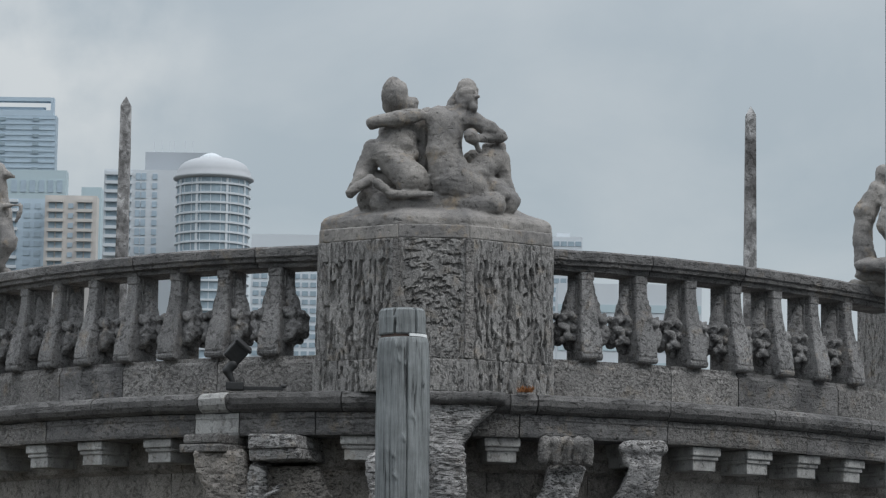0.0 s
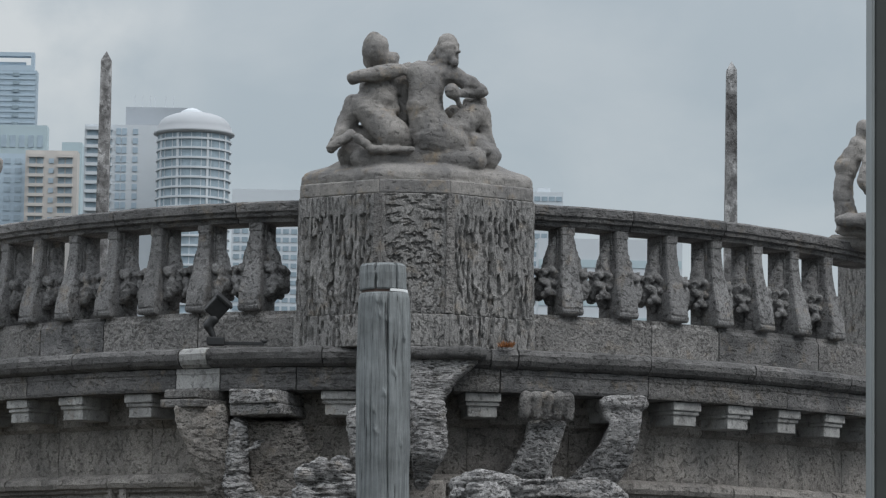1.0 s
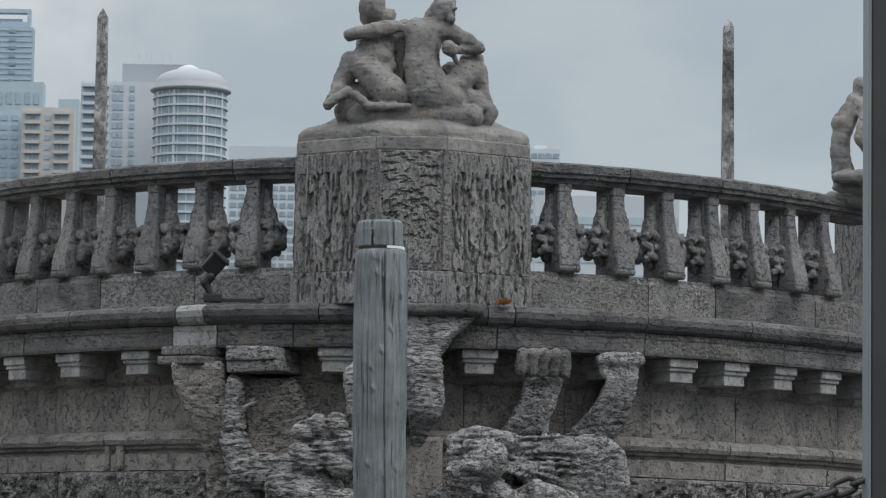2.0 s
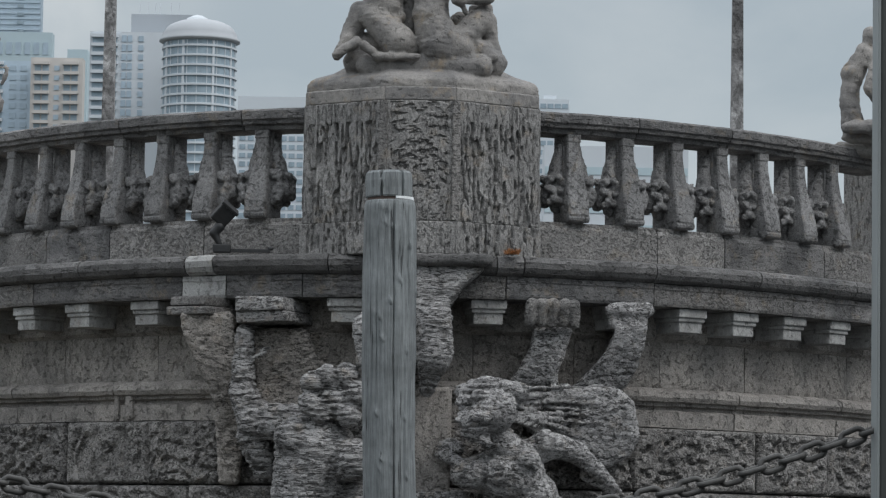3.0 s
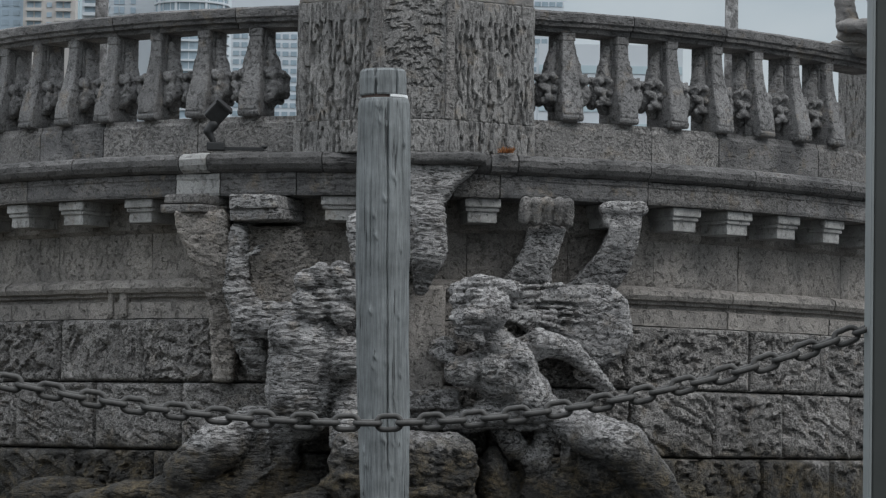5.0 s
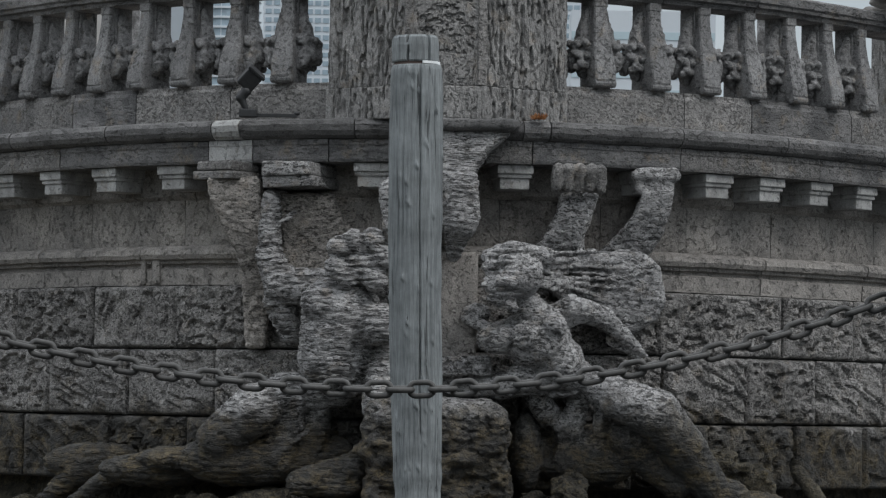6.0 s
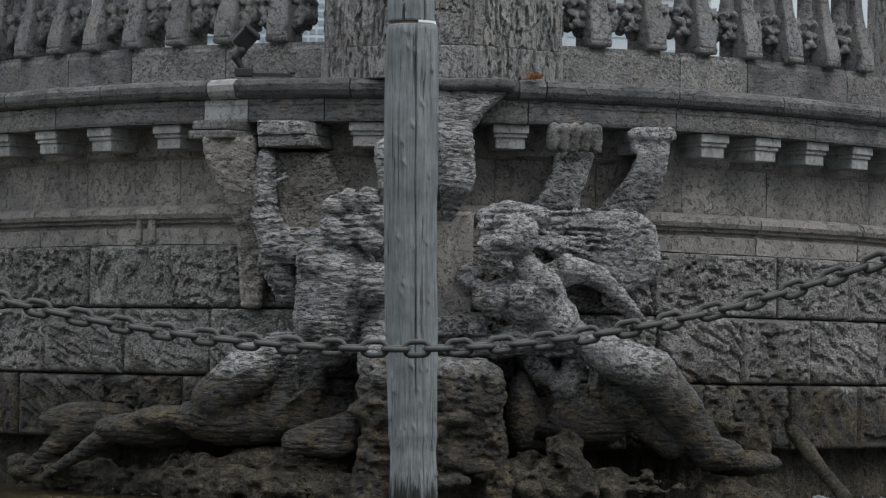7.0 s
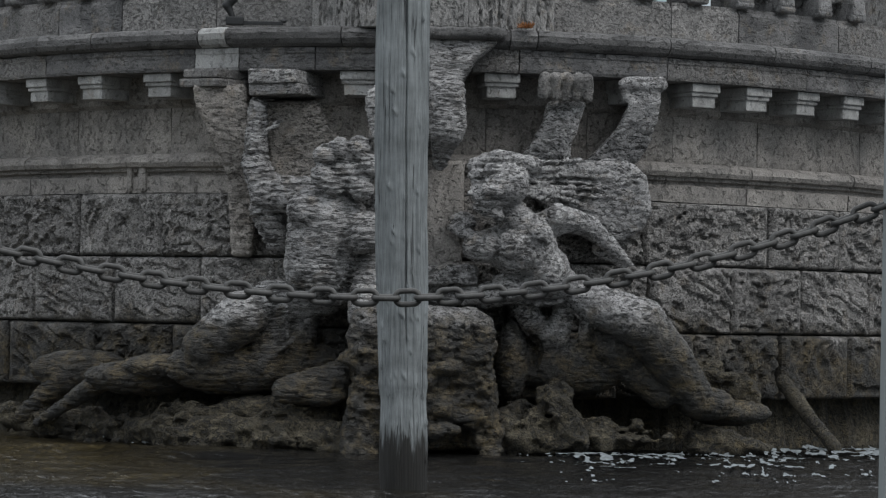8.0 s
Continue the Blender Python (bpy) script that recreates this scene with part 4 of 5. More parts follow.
for k in range(26):
    x, z = rng.uniform(-0.50, 0.30), rng.uniform(0.12, 0.92)
    s.ball((x, 22.42 + rng.uniform(-0.02, 0.05), z), (rng.uniform(0.06, 0.16), rng.uniform(0.06, 0.11), rng.uniform(0.04, 0.09)))
for k in range(12):
    x, z = rng.uniform(-0.55, 0.38), rng.uniform(0.05, 0.98)
    s.ball((x, 22.36, z), (rng.uniform(0.03, 0.11), 0.07, rng.uniform(0.015, 0.04)), True)
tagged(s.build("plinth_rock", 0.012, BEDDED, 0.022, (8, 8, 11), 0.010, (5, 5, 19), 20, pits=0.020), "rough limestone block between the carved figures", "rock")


def tidal_rock(seed, pieces):
    s = Sculpture(0.05)
    for a, b, r0, r1 in pieces:
        s.limb(a, b, r0, r1)
    ob = s.build("tidal_rock", 0.015, TIDAL, 0.050, (9, 9, 12), 0.012, (6, 6, 14), seed, pits=0.05, pit_scale=(12, 12, 16))
    return tagged(ob, "wet barnacled rock at the foot of the wall", "rock", "rocks at the waterline")


tidal_rock(31, [((-2.979, 24.300, 0.163), (-2.352, 23.700, 0.055), 0.136, 0.106), ((-2.342, 23.600, 0.059), (-1.672, 23.000, 0.091), 0.113, 0.128)])
tidal_rock(33, [((-1.672, 23.000, 0.091), (-1.086, 22.700, 0.093), 0.136, 0.151), ((-1.086, 22.700, 0.111), (-0.631, 22.600, 0.067), 0.159, 0.151)])
tidal_rock(35, [((0.494, 22.700, 0.136), (0.909, 22.700, 0.105), 0.128, 0.128), ((0.833, 22.750, 0.326), (0.870, 22.700, 0.197), 0.113, 0.113)])
tidal_rock(37, [((1.102, 22.800, 0.123), (1.562, 22.900, 0.089), 0.106, 0.098), ((1.852, 23.200, 0.082), (2.208, 23.300, 0.045), 0.098, 0.083)])
tidal_rock(39, [((1.579, 23.200, 0.611), (2.156, 23.600, 0.458), 0.151, 0.128)])
tidal_rock(41, [((-1.812, 23.150, 0.175), (-1.335, 22.950, 0.217), 0.10, 0.13), ((-1.335, 22.950, 0.217), (-0.788, 22.750, 0.177), 0.12, 0.09)])
tidal_rock(43, [((0.588, 22.850, 0.219), (1.359, 22.900, 0.175), 0.13, 0.10)])
s = Sculpture(0.02)
s.limb((2.492, 24.000, 0.494), (2.638, 23.700, 0.269), 0.057, 0.053).limb((2.638, 23.700, 0.269), (2.799, 23.400, 0.050), 0.053, 0.045)
tagged(s.build("broken_pole", 0.016, TIDAL, 0.006, (14, 14, 14)), "broken wet pole leaning against the wall", "pole")

# ---- mooring post ----
def wood():
    m, n, l, b = tree("grey_driftwood", 0.85)
    tc = n.new("ShaderNodeTexCoord")
    mp = n.new("ShaderNodeMapping"); mp.inputs["Scale"].default_value = (1, 1, 0.05)
    l.new(tc.outputs["Object"], mp.inputs[0])
    grain = noise_tex(n, l, mp.outputs[0], 70.0, 6.0, 0.7, 0.3)
    blot = noise_tex(n, l, tc.outputs["Object"], 5.0, 6.0, 0.65)
    check = ramp(n, l, noise_tex(n, l, mp.outputs[0], 45.0, 3.0, 0.6, 0.6), [(0.33, 0.25), (0.40, 1.0)])
    col = ramp(n, l, grain, [(0.3, (0.12, 0.132, 0.135)), (0.7, (0.29, 0.312, 0.315))])
    col = mix(n, l, "MULTIPLY", 1.0, col, ramp(n, l, blot, [(0.3, 0.62), (0.7, 1.22)]))
    col = mix(n, l, "MULTIPLY", 1.0, col, check)
    # slime below the high-water mark
    sep = n.new("ShaderNodeSeparateXYZ"); l.new(tc.outputs["Object"], sep.inputs[0])
    rag = n.new("ShaderNodeMath"); rag.operation = "MULTIPLY_ADD"; rag.inputs[1].default_value = -0.9
    l.new(mix(n, l, "MIX", 0.5, grain, noise_tex(n, l, mp.outputs[0], 22.0, 4.0, 0.6)), rag.inputs[0]); l.new(sep.outputs[2], rag.inputs[2])
    col = mix(n, l, "MIX", ramp(n, l, rag.outputs[0], [(0.60, 0.97), (0.68, 0.0)]), col, (0.012, 0.011, 0.009))
    l.new(col, b.inputs["Base Color"])
    bump = n.new("ShaderNodeBump"); bump.inputs["Strength"].default_value, bump.inputs["Distance"].default_value = 0.8, 0.008
    l.new(mix(n, l, "MULTIPLY", 1.0, grain, check), bump.inputs["Height"]); l.new(bump.outputs[0], b.inputs["Normal"])
    return m


WOOD = wood()


def mooring_post():
    top = empty("mooring_post", pose(-0.138, 17.9, -0.8, 0, -1.16, 0), "grey weathered wooden mooring post standing in the water", "post")
    rings = [(0.118, 0), (0.122, 0.8), (0.126, 1.0), (0.120, 1.28), (0.131, 1.36), (0.128, 1.42), (0.134, 1.6), (0.137, 2.0), (0.143, 2.6), (0.145, 3.1), (0.141, 3.4), (0.137, 3.52), (0.129, 3.545)]
    zs = np.linspace(0, 3.545, 420)
    rs = np.interp(zs, [z for r, z in rings], [r for r, z in rings])
    rng = random.Random(17)
    knots = [(rng.uniform(-2.9, -0.25), rng.uniform(0.9, 3.5), rng.uniform(0.005, 0.012), rng.uniform(0.05, 0.11)) for _ in range(46)]
    # season cracks: bearing, from height, to height, half width
    cracks = ((-1.40, 1.55, 3.55, 0.030), (-0.80, 2.95, 3.50, 0.020), (-2.05, 2.5, 3.1, 0.012), (-1.1, 1.0, 1.5, 0.014))
    sides, rows = 220, len(zs)
    ang = np.linspace(-math.pi, math.pi, sides, endpoint=False)[None, :] + 0 * zs[:, None]
    zz = zs[:, None] + 0 * ang
    cx, cy = np.cos(ang), np.sin(ang)
    q = np.stack([cx, cy, zz], -1)
    w = 0.006 * lattice(q, np.array([1.5, 1.5, 2.2]), 3) + 0.0035 * lattice(q, np.array([4.0, 4, 6.5]), 4) + 0.0022 * lattice(q, np.array([22.0, 22, 1.5]), 5) + 0.0012 * lattice(q, np.array([45.0, 45, 3]), 6)
    for ka, kz, kh, kw in knots:
        dz = zz - kz + 0.012 * np.sin((ang - ka) * 14)
        w = w + kh * np.exp(-((ang - ka) / kw) ** 2) * np.where(dz > 0, np.exp(-(dz / 0.030) ** 2), np.exp(-(dz / 0.010) ** 2))
    for ka, z0, z1, kw in cracks:
        mid = ka + 0.07 * lattice(np.stack([0 * zz, 0 * zz, zz], -1), np.array([1.0, 1, 3.5]), 8)
        w = w - 0.035 * np.clip(1 - np.abs(ang - mid) / kw, 0, 1) * np.clip((zz - z0) / 0.1, 0, 1) * np.clip((z1 - zz) / 0.1, 0, 1)
    rad = rs[:, None] + w
    bend = 0.006 * np.sin(zz * 2.1)
    verts = [tuple(v) for v in np.stack([cx * rad + bend, cy * rad, zz], -1).reshape(-1, 3)]
    faces = [(k * sides + i, k * sides + (i + 1) % sides, (k + 1) * sides + (i + 1) % sides, (k + 1) * sides + i) for k in range(rows - 1) for i in range(sides)]
    faces.append(tuple(range((rows - 1) * sides, rows * sides)))
    part("shaft", mesh_of("shaft", verts, faces, True), WOOD, top)
    bm = bmesh.new()
    lathe(bm, [(0.113, 3.53), (0.113, 3.565)], 40)
    part("seam", bm, painted("rusty_seam", (0.10, 0.07, 0.06), 0.8), top, "dark rusty seam under the cap")
    bm = bmesh.new()
    lathe(bm, [(0.120, 3.562), (0.125, 3.57), (0.124, 3.61), (0.126, 3.65), (0.122, 3.69), (0.112, 3.703)], 96, None, 0.012)
    for v in bm.verts:
        a = math.atan2(v.co.y, v.co.x)
        if -0.98 < a < -0.90 or -1.9 < a < -1.86:
            v.co.x *= 0.78; v.co.y *= 0.78
    cap = part("cap", bm, WOOD, top)
    bm = bmesh.new()
    for i in range(9):
        a, b = radians(-72 + 8 * i), radians(-64 + 8 * i)
        q = [bm.verts.new((r * math.cos(t), r * math.sin(t), z)) for r, t, z in ((0.118, a, 3.548), (0.132, a, 3.548), (0.132, b, 3.548), (0.118, b, 3.548), (0.118, a, 3.562), (0.132, a, 3.562), (0.132, b, 3.562), (0.118, b, 3.562))]
        for f in ((0, 1, 2, 3), (4, 5, 6, 7), (0, 1, 5, 4), (1, 2, 6, 5), (2, 3, 7, 6), (3, 0, 4, 7)):
            bm.faces.new([q[k] for k in f])
    part("metal_strip", bm, painted("white_strip", (0.8, 0.82, 0.82), 0.4), cap, "bright white strip under the cap")
    return top


mooring_post()

# ---- chain and dark post ----
IRON = painted("rusted_chain_iron", (0.05, 0.049, 0.046), 0.6, 0.35, 60.0)
DARK = painted("dark_green_grey_paint", (0.045, 0.05, 0.047), 0.5, 0.15, 5.0)


def link_mesh():
    bm = bmesh.new()
    path = []
    for i in range(20):
        a = 2 * math.pi * i / 20
        path.append((0.017 * math.cos(a) + (0.0125 if math.cos(a) > 0 else -0.0125), 0.0165 * math.sin(a)))
    rings = []
    n = len(path)
    for i, (x, y) in enumerate(path):
        t = Vector((path[(i + 1) % n][0] - path[i - 1][0], path[(i + 1) % n][1] - path[i - 1][1], 0)).normalized()
        nn = Vector((t.y, -t.x, 0))
        rings.append([bm.verts.new(Vector((x, y, 0)) + nn * (0.0068 * math.cos(b)) + Vector((0, 0, 0.0068 * math.sin(b)))) for b in (2 * math.pi * k / 8 for k in range(8))])
    for i in range(n):
        p, q = rings[i], rings[(i + 1) % n]
        for k in range(8):
            bm.faces.new((p[k], p[(k + 1) % 8], q[(k + 1) % 8], q[k]))
    for fc in bm.faces:
        fc.smooth = True
    return bm


def chain():
    top = empty("chain", pose(0, 8, 0), "rusty grey iron chain sagging between two posts", "chain")
    me = None
    x0, z0, x1, z1 = -1.6, 1.24, 1.13, 1.25
    low, zl = -0.16, 0.98

    def z(x):
        k = (z1 - zl) / (x1 - low) ** 2 if x > low else (z0 - zl) / (x0 - low) ** 2
        return zl + k * (x - low) ** 2

    x, i = x0, 0
    while x < x1:
        slope = math.atan2(z(x + 0.01) - z(x - 0.01), 0.02)
        m = pose(x, 0, z(x)) @ Matrix.Rotation(-slope, 4, "Y") @ Matrix.Rotation(radians(80 if i % 2 else 8), 4, "X")
        if me is None:
            ob = part("link", link_mesh(), IRON, top)
            me = ob.data
        else:
            ob = part("link", me, None, top)
        ob.matrix_basis = m
        x += 0.0505 * math.cos(slope)
        i += 1


chain()


STRIP = painted("grey_metal_edge", (0.22, 0.24, 0.24), 0.45, 0.1, 5.0)


def dark_post(x, top_z):
    top = empty("metal_post", pose(x, 8, -1.0), "dark green painted metal post that holds the chain", "post", "posts of the chain")
    bm = bmesh.new()
    box(bm, (-0.065, -0.07, 0), (0.065, 0.06, top_z + 1), 0.006)
    part("shaft", bm, DARK, top)
    bm = bmesh.new()
    box(bm, (-0.0725, -0.074, 0), (-0.0655, 0.03, top_z + 1), 0.002)
    part("edge_strip", bm, STRIP, top, "paler grey metal edge strip")


dark_post(1.137, 3.4)
dark_post(-1.66, 1.5)

# ---- floodlight on the ledge ----
BLACK = painted("black_lamp_housing", (0.02, 0.021, 0.022), 0.5, 0.3, 40.0)
lamp = empty("floodlight", pose(0, 0, 0), "small black floodlight on the cornice ledge", "floodlight")
bm = bmesh.new(); box(bm, (-1.459, 22.750, 2.865), ((-1.338, 22.750, 2.921)[0], 22.85, (-1.338, 22.750, 2.921)[2]), 0.008)
part("base", bm, BLACK, lamp)
s = Sculpture(0.012)
s.limb((-1.414, 22.800, 2.924), (-1.454, 22.800, 3.000), 0.019, 0.030).limb((-1.454, 22.800, 3.000), (-1.417, 22.800, 3.043), 0.030, 0.038)
ob = s.build("bracket", 0.01, BLACK); ob.parent = lamp
bm = bmesh.new()
box(bm, (-0.062, -0.05, -0.075), (0.062, 0.05, 0.06), 0.014, pose(*(-1.388, 22.800, 3.132), 25, 38, 20))
box(bm, (-0.07, -0.058, 0.05), (0.07, 0.058, 0.072), 0.006, pose(*(-1.388, 22.800, 3.132), 25, 38, 20))
part("housing", bm, BLACK, lamp)
bm = bmesh.new(); box(bm, (-1.339, 22.780, 2.869), ((-1.067, 22.780, 2.889)[0], 22.8, (-1.067, 22.780, 2.893)[2]), 0.003)
part("cable", bm, BLACK, lamp)
s = Sculpture(0.01); s.limb((-1.075, 22.790, 2.897), (-1.060, 22.790, 2.898), 0.015, 0.015)
ob = s.build("plug", 0.008, BLACK); ob.parent = lamp

# ---- dry weed on the ledge ----
WEED = painted("dry_orange_weed", (0.30, 0.13, 0.05), 0.8, 0.4, 60.0)
verts, faces = [], []
rng = random.Random(8)
root = Vector((0.574, 22.720, 2.879))
for i in range(150):
    a, t = rng.uniform(0, 6.28), rng.uniform(0.1, 1.3)
    p = root + Vector((rng.uniform(-0.045, 0.045), rng.uniform(-0.02, 0.05), 0))
    d = Vector((math.cos(a) * math.sin(t), math.sin(a) * math.sin(t) * 0.6, math.cos(t))) * rng.uniform(0.02, 0.055)
    side = Vector((-math.sin(a), math.cos(a), 0)) * 0.004
    k = len(verts)
    verts += [p - side, p + side, p + d * 0.6 + side, p + d, p + d * 0.6 - side]
    faces.append((k, k + 1, k + 2, k + 3, k + 4))
tagged(part("weed", mesh_of("weed", verts, faces), WEED), "tuft of dry orange weed on the ledge", "plant", kind="stuff")

# ---- foam where the swell breaks on the rocks ----
FOAM = painted("white_foam", (0.17, 0.19, 0.195), 0.6, 0.7, 30.0)


def foam(x0, x1, reach, thick, seed):
    """Lacy foam on the swell: a fine grid of which only the crests of a cell pattern are kept, thinner away from the rocks."""
    xs = np.arange(x0, x1, 0.007)
    ts = np.linspace(0.0, 1.0, 140)
    gx, gt = np.meshgrid(xs, ts, indexing="ij")
    edge = FACE + (gx - XC) ** 2 / (2 * BOW) - 0.42
    gy = edge - reach * gt ** 1.6
    q = np.stack([gx, gy * 0.28, 0 * gx], -1)
    q = q + 0.10 * lattice(q, np.array([4.0, 4, 4]), seed)[..., None]
    lace = 1 - np.minimum(np.abs(lattice(q, np.array([5.0, 5, 5]), seed + 1)), np.abs(lattice(q, np.array([9.0, 9, 9]), seed + 2)) * 0.9 + 0.03) * 3.2
    sheet = lattice(q, np.array([1.7, 1.7, 1.7]), seed + 3)
    ends = np.clip(np.minimum(gx - x0, x1 - gx) / 0.4, 0, 1)
    keep = lace + 0.55 * sheet + 0.75 * lattice(q, np.array([30.0, 30, 30]), seed + 4) - 0.55 * gt + 0.6 * ends > thick
    z = swell(np.stack([gx, gy * 2.4, 0 * gx], -1)) + 0.012 + np.clip(lace, 0, 1) * (0.012 + 0.05 * np.clip(1 - gt * 9, 0, 1) * np.clip(sheet + 0.3, 0, 1))
    pts = np.stack([gx, gy, z], -1).reshape(-1, 3)
    w = len(ts)
    hit = np.argwhere(keep[:-1, :-1])
    faces = [(i * w + j, i * w + j + 1, (i + 1) * w + j + 1, (i + 1) * w + j) for i, j in hit]
    me = mesh_of("foam", pts, faces, True)
    bm = bmesh.new(); bm.from_mesh(me)
    bmesh.ops.delete(bm, geom=[v for v in bm.verts if not v.link_faces], context="VERTS")
    bm.to_mesh(me); bm.free()
    tagged(part("foam", me, FOAM), "lacy white foam on the dark water at the rocks", "foam", kind="stuff")


foam(0.55, 3.5, 4.2, 1.16, 21)
foam(-2.35, -1.55, 0.5, 1.45, 27)

# ---- obelisks, far end of the boat ----
MARBLE = coral("mottled_marble", (0.50, 0.50, 0.50), (0.10, 0.096, 0.096), (1, 1, 0.7), 3.0, 0.006, 0.49, (0.34, 0.33, 0.32), 0.85, deep=0.65, veil=0.55)
for x in (-4.325, 4.14):
    bm = bmesh.new()
    rings = [(0.118, 2.85), (0.115, 3.0), (0.075, 8.55), (0.072, 8.58), (0.004, 8.70)]
    lathe(bm, [(r * 1.3, z) for r, z in rings], 4, pose(x, 45, 0, 0, 0, 45))
    tagged(part("obelisk", bm, MARBLE), "slender mottled grey stone obelisk on the deck", "obelisk", "pair of obelisks")

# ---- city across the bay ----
# render and glass colours of the towers, with the distance haze mixed into them
WHITE = painted("hazy_white_render", (0.56, 0.60, 0.63), 0.8, 0.04, 0.05)
GLASS = painted("hazy_blue_tower_glass", (0.36, 0.45, 0.52), 0.5, 0.12, 0.3)
SHADE = painted("hazy_deep_balcony_glass", (0.27, 0.345, 0.395), 0.6, 0.2, 0.3)
PLANT = painted("hazy_grey_render", (0.36, 0.39, 0.42), 0.8, 0.05, 0.05)
PEACH = painted("hazy_peach_render", (0.53, 0.505, 0.475), 0.8, 0.05, 0.05)
AQUA = painted("hazy_aqua_render", (0.43, 0.53, 0.565), 0.8, 0.05, 0.05)
BLUE = painted("hazy_pale_blue_render", (0.43, 0.53, 0.61), 0.8, 0.05, 0.05)


def tower(label, lo, hi, depth, mat):
    """A block whose face runs from the corner lo to the corner hi, standing in the bay's far shore."""
    x0, x1 = sorted((lo[0], hi[0]))
    top = empty("tower", pose(x0, lo[1], 0), label, "building", "towers across the bay")
    bm = bmesh.new()
    box(bm, (0, 0, 0), (x1 - x0, depth, hi[2]))
    part("wall", bm, mat, top)
    return top, x1 - x0, hi[2]


def windows(top, x0, x1, z0, z1, cols, floors, mat, share=(0.7, 0.6), slab_mat=None, out=0.0, name="window"):
    """Rows of panes on the face, with balcony slabs below them where a slab material is given."""
    w, h = (x1 - x0) / cols, (z1 - z0) / floors
    bm = bmesh.new()
    box(bm, (-w * share[0] / 2, -0.3, -h * share[1] / 2), (w * share[0] / 2, 0.2, h * share[1] / 2))
    me = None
    for i in range(cols):
        for j in range(floors):
            ob = part(name, bm if me is None else me, mat, top)
            me = ob.data
            ob.location = (x0 + w * (i + 0.5), -out, z0 + h * (j + 0.5))
    if slab_mat:
        bm = bmesh.new()
        box(bm, (x0, -1.6, -0.55), (x1, 0.1, 0.55))
        me = None
        for j in range(floors + 1):
            ob = part("balcony", bm if me is None else me, slab_mat, top)
            me = ob.data
            ob.location = (0, -out, z0 + h * j)


# round tower under a white dome
U = 0.1847
c = Vector((-76.976, 1112.000, 141.650))
dome = empty("domed_tower", pose(c.x, c.y, 0), "white round apartment tower with a domed roof", "building", "towers across the bay")
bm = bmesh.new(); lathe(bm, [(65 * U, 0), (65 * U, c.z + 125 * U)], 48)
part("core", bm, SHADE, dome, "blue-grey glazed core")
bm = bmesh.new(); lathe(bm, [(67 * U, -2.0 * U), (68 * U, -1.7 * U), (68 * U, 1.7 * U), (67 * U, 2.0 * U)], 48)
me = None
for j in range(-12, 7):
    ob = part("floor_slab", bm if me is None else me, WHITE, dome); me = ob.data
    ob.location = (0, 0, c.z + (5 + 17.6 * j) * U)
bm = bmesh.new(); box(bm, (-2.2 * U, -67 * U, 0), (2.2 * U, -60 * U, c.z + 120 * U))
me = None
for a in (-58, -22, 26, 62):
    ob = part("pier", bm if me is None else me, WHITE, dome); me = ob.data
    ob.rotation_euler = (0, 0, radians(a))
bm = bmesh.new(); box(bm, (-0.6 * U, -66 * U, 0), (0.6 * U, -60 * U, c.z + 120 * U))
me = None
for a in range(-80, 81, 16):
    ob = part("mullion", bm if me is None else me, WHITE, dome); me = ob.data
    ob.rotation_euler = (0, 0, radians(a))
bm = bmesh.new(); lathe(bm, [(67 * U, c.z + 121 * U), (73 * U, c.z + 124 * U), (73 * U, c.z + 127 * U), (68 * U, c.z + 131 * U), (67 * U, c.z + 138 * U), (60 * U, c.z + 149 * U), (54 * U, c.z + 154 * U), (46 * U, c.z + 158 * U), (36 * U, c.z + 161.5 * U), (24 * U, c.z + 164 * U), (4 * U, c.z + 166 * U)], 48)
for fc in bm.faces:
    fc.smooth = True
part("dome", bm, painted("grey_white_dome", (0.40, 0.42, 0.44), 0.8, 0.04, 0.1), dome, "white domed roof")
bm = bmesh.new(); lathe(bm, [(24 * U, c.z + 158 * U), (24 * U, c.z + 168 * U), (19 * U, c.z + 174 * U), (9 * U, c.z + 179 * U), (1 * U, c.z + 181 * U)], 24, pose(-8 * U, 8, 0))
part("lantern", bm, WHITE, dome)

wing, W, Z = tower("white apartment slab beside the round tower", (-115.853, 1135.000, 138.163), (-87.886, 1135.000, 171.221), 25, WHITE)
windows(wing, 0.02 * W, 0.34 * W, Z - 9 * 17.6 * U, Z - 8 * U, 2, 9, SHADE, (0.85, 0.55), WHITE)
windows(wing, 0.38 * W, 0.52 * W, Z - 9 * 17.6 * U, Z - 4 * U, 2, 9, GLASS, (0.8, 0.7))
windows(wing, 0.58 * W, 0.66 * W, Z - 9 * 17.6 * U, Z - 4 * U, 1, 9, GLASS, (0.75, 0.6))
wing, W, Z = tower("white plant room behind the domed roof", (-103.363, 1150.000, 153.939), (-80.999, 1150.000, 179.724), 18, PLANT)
bm = bmesh.new(); box(bm, (-0.12, -0.12, 0), (0.12, 0.12, 36 * U))
me = None
for x in (0.12, 0.24, 0.36, 0.43, 0.6, 0.72):
    ob = part("antenna", bm if me is None else me, WHITE, wing); me = ob.data
    ob.location = (x * W, 4, Z - 2)

